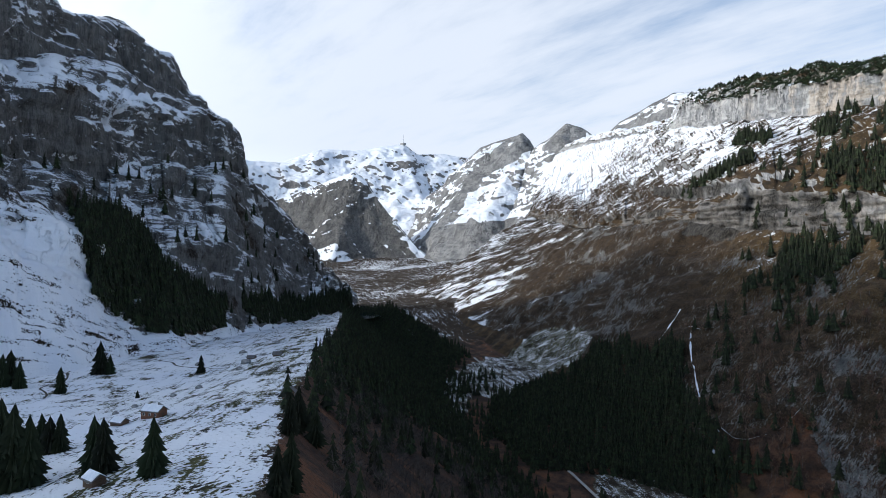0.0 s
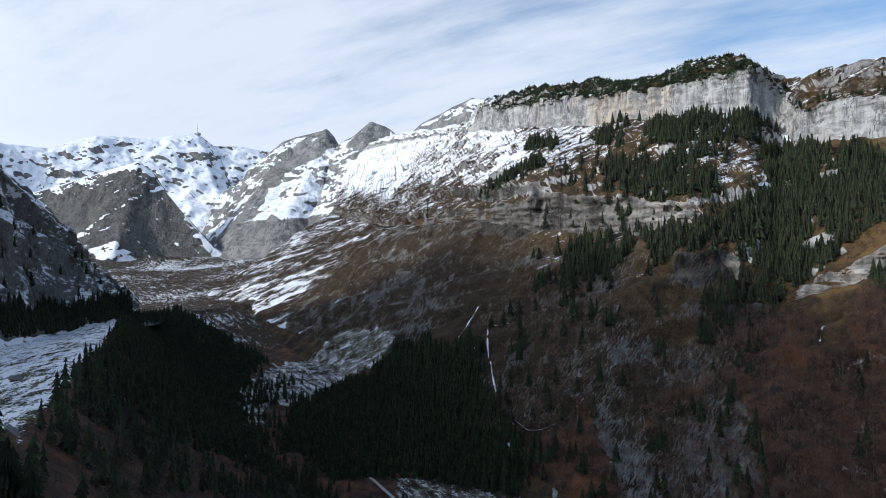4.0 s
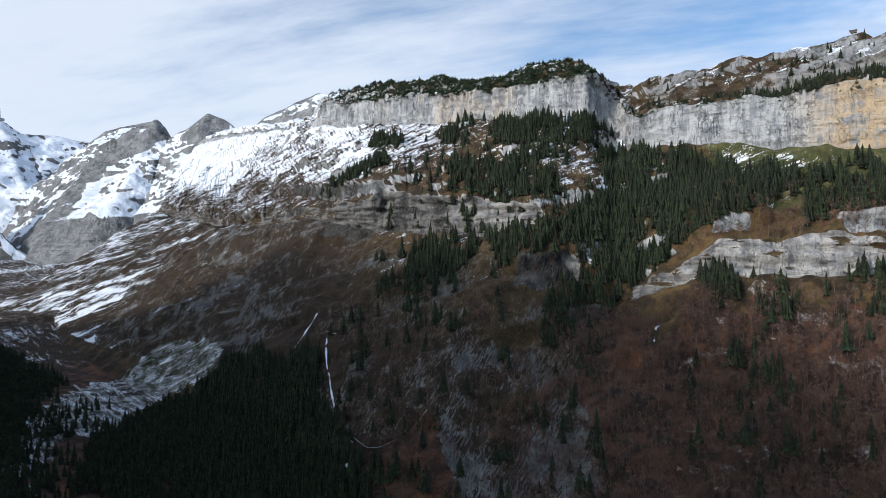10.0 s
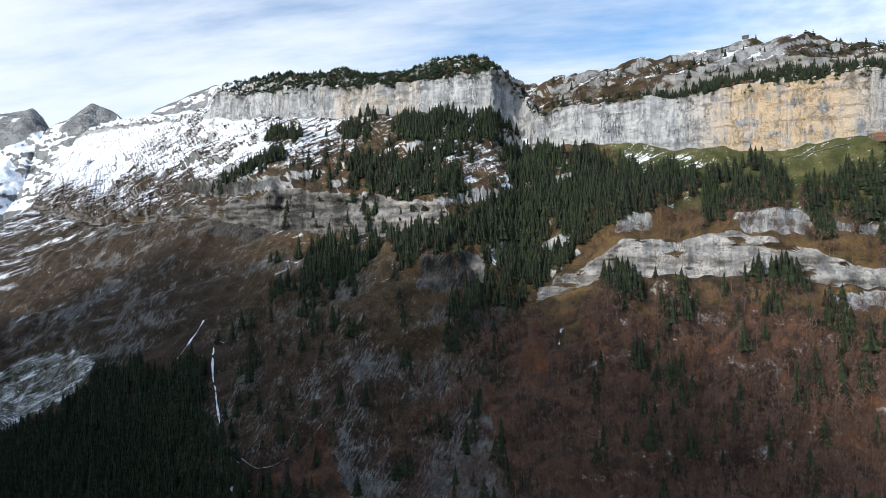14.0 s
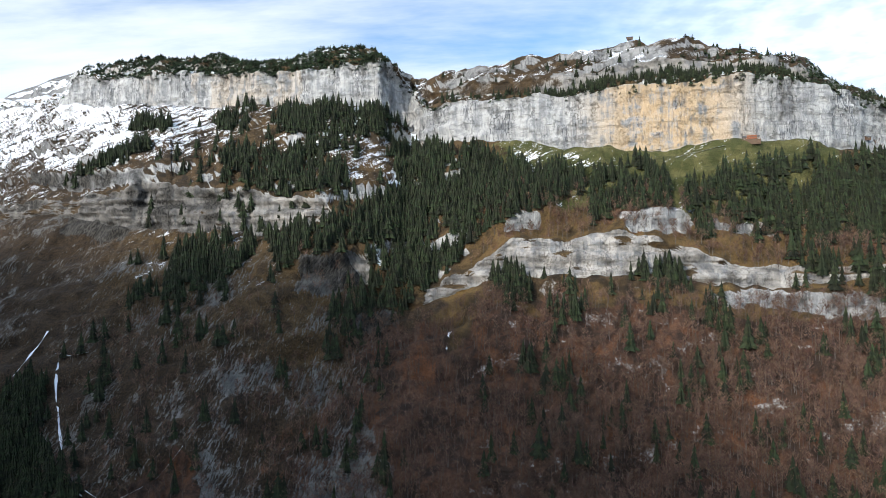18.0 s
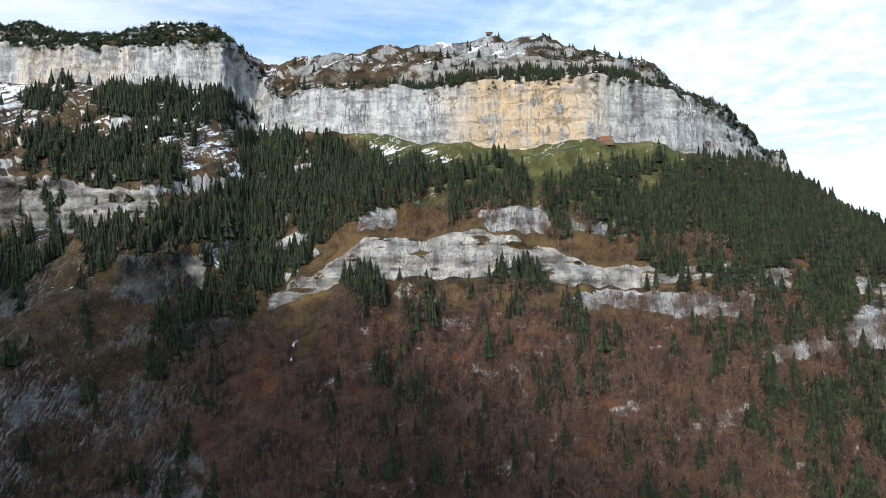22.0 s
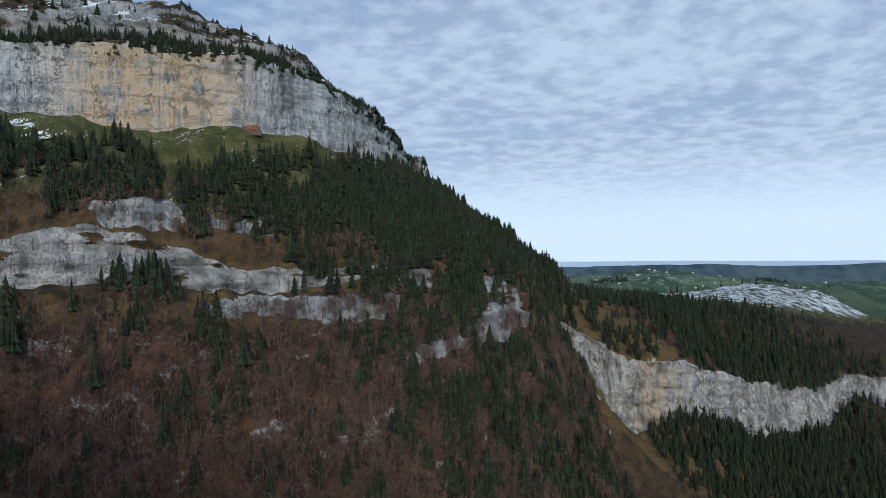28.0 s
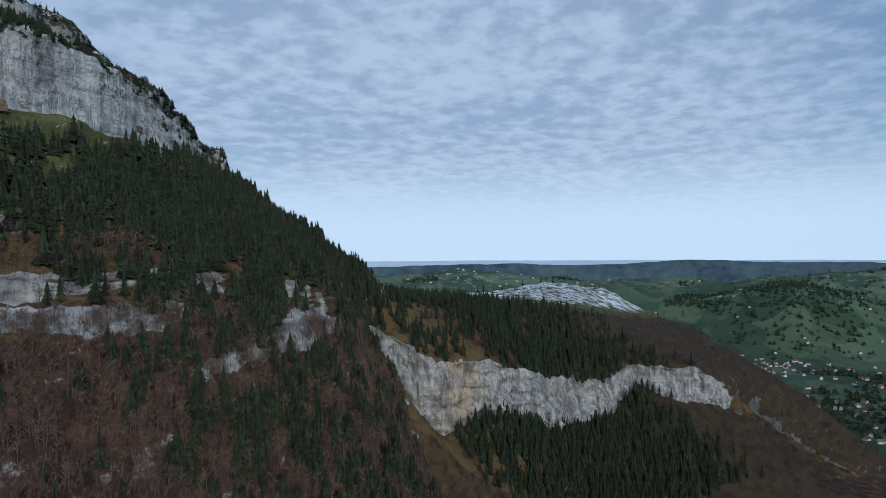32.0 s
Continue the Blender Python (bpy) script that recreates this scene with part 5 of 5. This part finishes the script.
forest("west_spruces", FAR_SPRUCES, p, rng.uniform(15, 25, len(p)), WOOD, "dark spruce wood between the alp and the boulder field")
p = on_ground(420, -1250, -640, 560, 800, lambda x, y, s: smooth(ragged(x, y, 80, 97), 0.05, 0.2) * smooth(s, -40, -80) * (1 - inside_of(x, y, TALUS, 14, 131)))
forest("lake_spruces", FAR_SPRUCES, p, rng.uniform(13, 22, len(p)), WOOD, "dark spruces near the lake outlet")
ALP_TREES = [(-239, 25, 26), (-243, 22, 28), (-237, 29, 22), (-226, 45, 18), (-223, 47, 17), (-197, 54.6, 17), (-294.5, 40, 15), (-288.5, 42, 14), (-286, 45, 14.5), (-474, 74, 17), (-553, 113, 25), (-549, 119, 15), (-558, 118, 12),
             (-512, 176, 14), (-590, 59, 20), (-529, 48, 22), (-533, 53, 24), (-511, 56, 18), (-540, 47, 17), (-422, 107, 5), (-228, 116, 17), (-215, 106, 15), (-222, 120, 14), (-148, 70, 13), (-157, 78, 16), (-236, 121, 13)]
single_trees("spruce", FINE_SPRUCES, [(x, y, float(ground_z(x, y))) for x, y, _ in ALP_TREES], [1.05 * h for *_, h in ALP_TREES], [BARK, NEEDLES_ONE], "dark spruce standing in the snow of the alp", "spruces on the alp", 1.1)

# woods of the lowland
def wooded(x, y, s):
    return smooth(ragged(x, y, 330, 101), 0.16, 0.26) + 0.9 * np.exp(-(((x - 3600) / 420) ** 2 + ((y - 700) / 260) ** 2))


p = on_ground(4200, 1700, 4700, -900, 3300, wooded)
forest("lowland_woods", SHRUBS, p, rng.uniform(12, 24, len(p)), [BARK, SHRUB], "dark woods and hedges among the lowland fields", 1.0, 1.0)


# ---- buildings ----
def gable(l, w, wall_h, rise, t=0.0, over=0.0):
    """A gabled prism along x; with a thickness t, the two roof slabs alone."""
    bm = bmesh.new()
    a, b = l / 2 + over, w / 2 + over
    drop = rise * over / (w / 2)
    if not t:
        pts = [(x, y, z) for x in (-l / 2, l / 2) for y, z in ((-w / 2, -1.5), (w / 2, -1.5), (w / 2, wall_h), (0, wall_h + rise), (-w / 2, wall_h))]
        v = [bm.verts.new(p) for p in pts]
        bm.faces.new(v[:5][::-1])
        bm.faces.new(v[5:])
        for i in range(5):
            bm.faces.new((v[i], v[(i + 1) % 5], v[5 + (i + 1) % 5], v[5 + i]))
    else:
        prof = [(-b, wall_h - drop), (0, wall_h + rise), (b, wall_h - drop), (b, wall_h - drop + t), (0, wall_h + rise + t), (-b, wall_h - drop + t)]
        v = [[bm.verts.new((x, y, z)) for y, z in prof] for x in (-a, a)]
        for i in range(6):
            bm.faces.new((v[0][i], v[0][(i + 1) % 6], v[1][(i + 1) % 6], v[1][i]))
        for side in (0, 1):
            bm.faces.new((v[side][0], v[side][1], v[side][4], v[side][5]))
            bm.faces.new((v[side][1], v[side][2], v[side][3], v[side][4]))
    bmesh.ops.recalc_face_normals(bm, faces=bm.faces)
    return bm


def house(name, at, turn, l, w, wall_h, rise, wall_mat, roof_mat, label, windows=0, floors=1, chimney=False, snow=0.0, group="", category="house"):
    root = tagged(new(name), label, category, group)
    body = part("wall", gable(l, w, wall_h, rise), wall_mat, root)
    roof = part("roof", gable(l, w, wall_h, rise, 0.25, 0.7), roof_mat, root)
    if snow:
        part("snow_cover", gable(l - 0.6, w - 0.3, wall_h + 0.27, rise, snow, 0.55), ROOF_SNOW, roof, "white snow lying on the roof")
    for floor in range(floors):
        for side in (-1, 1):
            for k in range(windows):
                x = (k + 0.5) / windows * l - l / 2
                win = part("window", box(1.2, 0.14, 1.3, x, side * w / 2, 1.6 + 2.7 * floor), PLASTER, body)
                part("pane", box(0.95, 0.05, 1.05, x, side * (w / 2 + 0.07), 1.6 + 2.7 * floor), GLASS, win)
    if windows:
        part("door", box(0.16, 1.1, 2.05, l / 2, 0, 1.02), OLD_WOOD, root)
    if chimney:
        part("chimney", box(0.8, 0.8, 2.2, l * 0.2, w * 0.15, wall_h + rise * 0.8 + 0.7, bevel=0.05), STONE, root)
    root.matrix_basis = Matrix.Translation(at) @ Matrix.Rotation(radians(turn), 4, "Z")
    return root


def on(x, y, lift=0.0):
    return (x, y, float(ground_z(x, y)) + lift)


house("farmhouse", on(-318, 88), 34, 9.5, 6, 3.2, 1.9, RED_WOOD, SHINGLE, "reddish wooden farmhouse with a snowy roof on the alp", 3, 1, True, 0.3)
house("barn", on(-321, 74), 28, 6.5, 4.5, 1.8, 1.5, OLD_WOOD, SHINGLE, "low weathered barn beside the farmhouse", 0, 1, False, 0.2, category="barn")
house("cabin", on(-210, 42), 15, 5.5, 4, 2.2, 1.4, OLD_WOOD, SHINGLE, "small wooden cabin with snow on its roof under spruces", 1, 1, False, 0.35, category="cabin")
house("chalet", on(-290, 142), 152, 7, 6, 3.4, 3.2, OLD_WOOD, SHINGLE, "dark wooden chalet with a steep roof on the crest", 2, 1, True, category="chalet")
house("hay_barn", on(-526, 223), 40, 6, 4.5, 1.6, 1.6, OLD_WOOD, SHINGLE, "grey hay barn half sunk in the snow", 0, category="barn")
house("hay_barn", on(-501, 235), 50, 6.5, 4.5, 1.8, 1.7, OLD_WOOD, SHINGLE, "grey hay barn at the far end of the alp", 0, category="barn")


def boulder(at, size):
    bm = bmesh.new()
    bmesh.ops.create_icosphere(bm, subdivisions=3, radius=1)
    shift = Vector((rng.uniform(-50, 50), rng.uniform(-50, 50), 0))
    for v in bm.verts:
        k = 1 + 0.45 * noise.fractal(v.co * 1.3 + shift, 1.0, 2.0, 4)
        v.co = Vector((v.co.x * 1.2, v.co.y, v.co.z * 0.75)) * k * size
    me = bpy.data.meshes.new("boulder")
    bm.to_mesh(me)
    bm.free()
    me.materials.append(STONE)
    ob = new("boulder", me)
    ob.matrix_basis = Matrix.Translation(at)
    return tagged(ob, "grey limestone boulder lying in the snow", "boulder", "boulders on the alp")


for bx, by, size in ((-505, 210, 3.5), (-470, 190, 2.2), (-610, 250, 3.0), (-395, 120, 1.8), (-380, 95, 1.6), (-410, 140, 2.0), (-350, 100, 1.5), (-640, 300, 2.8), (-365, 82, 1.4), (-560, 190, 2.4)):
    boulder(on(bx, by, size * 0.3), size)


# ---- places on the mountainside ----
def wall_place(strip, frac, x, lift=0.0):
    """The place on the mountainside in a strip, at a share of its way down and an x."""
    rows = np.flatnonzero((wall_loft.strip[0] == strip))
    row = rows[min(int(frac * len(rows)), len(rows) - 1)]
    line = wall_loft.p[:, row]
    order = np.argsort(line[:, 0])
    k = order[np.searchsorted(line[order, 0], x).clip(0, len(order) - 1)]
    n = wall_loft.normals()[k, row]
    n = n if n[1] < 0 else -n
    return line[k] + n * lift


def drape(x, y, lift=1.0):
    """The place on the mountainside at a spot of the plan."""
    p = wall_loft.p[:, 80:]
    k = np.argmin((p[..., 0] - x) ** 2 + (p[..., 1] - y) ** 2)
    q = p.reshape(-1, 3)[k]
    return (q[0], q[1] - lift * 0.7, q[2] + lift)


def ribbon(name, points, width, mat, label, category, uneven=0.25, kind="structure"):
    """A strip laid along places, its width across the line of fall."""
    pts = np.array(points, float)
    step = np.r_[0, np.cumsum(np.linalg.norm(np.diff(pts, axis=0), axis=1))]
    t = np.linspace(0, step[-1], max(8, int(step[-1] / 5)))
    line = np.stack([np.interp(t, step, pts[:, k]) for k in range(3)], -1)
    way = np.gradient(line, axis=0)
    side = np.stack([way[:, 1], -way[:, 0], 0 * way[:, 0]], -1)
    side /= np.linalg.norm(side, axis=1, keepdims=True) + 1e-9
    wide = width * (1 + uneven * fbm(line, 14, 3, 77) * 2)[:, None]
    drift = side * (uneven * width * fbm(line, 40, 3, 78))[:, None]
    v = np.stack([line - side * wide / 2 + drift, line + drift + (0, 0, 0.35 * width * 0.3), line + side * wide / 2 + drift], 1)
    ob = new(name, mesh_of(name, v.reshape(-1, 3), grid_tris(len(t), 3), [mat], None, True))
    return tagged(ob, label, category, kind=kind)


# the guesthouse under the overhang, with its terrace
g = wall_place(3, 0.02, 287, 0.0)
gx, gy, gz = 287.0, g[1] - 2.5, g[2] - 4.0
inn = house("guesthouse", (gx, gy, gz), -19, 17, 7, 6.2, 2.0, OLD_WOOD, SHINGLE, "brown wooden guesthouse tucked under the overhanging cliff", 6, 2)
scaffold = tagged(new("scaffold"), "orange netted scaffold in front of the guesthouse", "scaffold")
for k in range(5):
    part("post", box(0.2, 0.2, 7, -5 + 2.5 * k, 0, 3.5), STEEL, scaffold)
for k in range(3):
    part("board", box(11, 1.2, 0.2, 0, 0, 1.2 + 2.4 * k), OLD_WOOD, scaffold)
    part("netting", box(10.6, 0.06, 1.7, 0, -0.55, 2.3 + 2.4 * k), ORANGE_MESH, scaffold)
scaffold.matrix_basis = Matrix.Translation((gx - 1, gy - 4.4, gz)) @ Matrix.Rotation(radians(-19), 4, "Z")
terrace = tagged(new("terrace"), "timber terrace below the guesthouse", "terrace")
part("wall", box(20, 4, 5, 0, 0, -1.6, bevel=0.2), OLD_WOOD, terrace)
part("railing", box(20, 0.15, 1.0, 0, -1.9, 1.4), OLD_WOOD, terrace)
terrace.matrix_basis = Matrix.Translation((gx - 2, gy - 5.5, gz + 1.0)) @ Matrix.Rotation(radians(-19), 4, "Z")

c = wall_place(2, 0.72, 440, 1.0)
house("cave_hut", (c[0], c[1], c[2]), 10, 6, 4, 2.4, 1.4, OLD_WOOD, SHINGLE, "tiny wooden hut at a cave mouth in the cliff", 1, category="hut")

# lift station on the summit
t0 = wall_place(1, 0.02, 173, 0.0)
station = tagged(new("lift_station"), "dark flat-roofed lift station on stilts at the rim", "lift station")
part("wall", box(13, 9, 5, 0, 0, 4.5, bevel=0.1), OLD_WOOD, station)
part("roof", box(15, 11, 0.6, 0, 0, 7.4, bevel=0.1), SHINGLE, station)
for sx in (-5, 0, 5):
    for sy in (-3.5, 3.5):
        part("stilt", box(0.6, 0.6, 5, sx, sy, 0.2), STEEL, station)
part("window", box(9, 0.2, 1.6, 0, -4.55, 5.0), GLASS, station)
station.matrix_basis = Matrix.Translation(tuple(t0)) @ Matrix.Rotation(radians(-15), 4, "Z") @ Matrix.Scale(0.6, 4)

# mast and summit building on the far range
mast = tagged(new("summit_station"), "summit building with a tall antenna mast on the snowy peak", "antenna mast")
part("wall", box(40, 26, 16, 0, 0, 2, bevel=0.6), STONE, mast)
part("annex", box(22, 18, 10, -30, 4, -1, bevel=0.4), STONE, mast)
bm = bmesh.new()
bmesh.ops.create_cone(bm, cap_ends=True, segments=8, radius1=3.2, radius2=0.9, depth=66, matrix=Matrix.Translation((0, 0, 42)))
part("mast", bm, STEEL, mast)
mast.matrix_basis = Matrix.Translation((-3795, 2726, 1222))

# paths and snow chutes
steps = [wall_place(3, f, x, 0.6) for f, x in ((0.30, -60), (0.34, 0), (0.36, 60), (0.30, 110), (0.22, 160), (0.12, 210), (0.08, 250), (0.06, 280))]
ribbon("footpath", steps, 2.6, SNOWPACK, "snowy footpath along the foot of the cliff", "path", 0.1)
CHUTES = [
    (((-490, 865), (-479, 846), (-469, 831), (-458, 816), (-448, 804), (-430, 778), (-410, 752), (-398, 738), (-391, 728), (-374, 727)), 2.0, "narrow streak of old snow in a gully"),
    (((-532, 907), (-536, 895), (-529, 867), (-539, 862)), 3.0, "broken patch of old snow above the gully"),
    (((-502, 877), (-490, 870), (-476, 865), (-453, 861)), 1.6, "short ledge covered in snow"),
    (((-374, 729), (-356, 725), (-341, 727), (-323, 729), (-311, 734), (-293, 742)), 1.3, "thin broken line of snow on a ledge"),
    (((-376, 718), (-368, 714), (-357, 712)), 9.0, "patch of old snow at the foot of the gully"),
    (((-500, 852), (-496, 842), (-490, 828)), 2.6, "broken patch of old snow above the gully"),
]
for line, width, text in CHUTES:
    ribbon("snow_chute", [drape(x, y) for x, y in line], width, SNOWPACK, text, "snow", 1.1)
ribbon("valley_track", [(x, y, float(ground_z(x, y)) + 0.6) for x, y in ((-880, 800), (-800, 765), (-740, 700), (-690, 670), (-640, 640), (-560, 610), (-480, 590), (-400, 560), (-330, 530))], 4.0, GRAVEL, "gravel track along the valley floor", "track", 0.1)
TRODDEN = plain_material("trodden_earth", (0.05, 0.045, 0.035), (0.12, 0.105, 0.08), 0.9, 0.95, 0.5)
for line in (((-455, 62), (-498, 66), (-520, 78), (-560, 92), (-605, 107), (-640, 126), (-672, 143)), ((-560, 92), (-600, 88), (-640, 92), (-661, 98)), ((-659, 171), (-620, 172), (-576, 175), (-535, 183), (-505, 196))):
    fine = np.array(line, float)
    grow = np.linspace(0, 1, 60)
    px = np.interp(grow, np.linspace(0, 1, len(fine)), fine[:, 0])
    py = np.interp(grow, np.linspace(0, 1, len(fine)), fine[:, 1]) + 3 * np.sin(grow * 19)
    ribbon("alp_path", np.stack([px, py, ground_z(px, py) + 0.25], -1), 1.5, TRODDEN, "dark trodden trail across the snowy alp", "path", 0.3)

# the close group of spruces at the end of the ridge
group_places = [(714, 935, 374), (717, 921, 370), (725, 912, 363), (725, 907, 353), (768, 935, 343), (803, 960, 350), (720, 929, 372), (721, 915, 366), (652, 865, 362), (669, 871, 349)]
single_trees("spruce", FINE_SPRUCES, group_places, [35, 37, 34, 31, 26, 30, 36, 32, 26, 28], [BARK, NEEDLES_ONE], "tall dark spruce in the close group at the ridge's end", "spruces at the ridge's end", 0.85)

# lake
a = np.linspace(0, 2 * np.pi, 64, endpoint=False)
edge = np.stack([-1235 + 150 * np.cos(a) * 0.86 + 58 * np.sin(a) * 0.5, 760 - 150 * np.cos(a) * 0.5 + 58 * np.sin(a) * 0.86, 0 * a + 276], -1)
lake_v = np.r_[[(-1235, 760, 276)], edge]
lake_t = [(0, 1 + i, 1 + (i + 1) % 64) for i in range(64)]
tagged(new("lake", mesh_of("lake", lake_v, lake_t, [LAKE])), "small dark mountain lake", "lake", kind="structure")

# village and farms of the lowland
VILLAGE = [(2690, 720, 190, 70), (1790, 380, 150, 40), (3300, 1900, 200, 40), (2300, 500, 260, 40)]
first = house("village_house", on(2690, 720), 0, 12, 9, 6, 4, PLASTER, TILE, "pale village house with a brown roof", group="village houses")
small = house("farm_building", on(2200, 900), 0, 15, 10, 5, 4, PLASTER, TILE, "pale farm building alone among green fields", group="scattered farms", category="farm")
for vx, vy, spread, count in VILLAGE:
    for _ in range(count):
        x, y = rng.normal(vx, spread), rng.normal(vy, spread)
        copy_thing(first, Matrix.Translation(on(x, y)) @ Matrix.Rotation(rng.uniform(0, 3.14), 4, "Z"))
for _ in range(170):
    x, y = rng.uniform(1700, 4300), rng.uniform(-700, 2900)
    copy_thing(small, Matrix.Translation(on(x, y)) @ Matrix.Rotation(rng.uniform(0, 3.14), 4, "Z"))
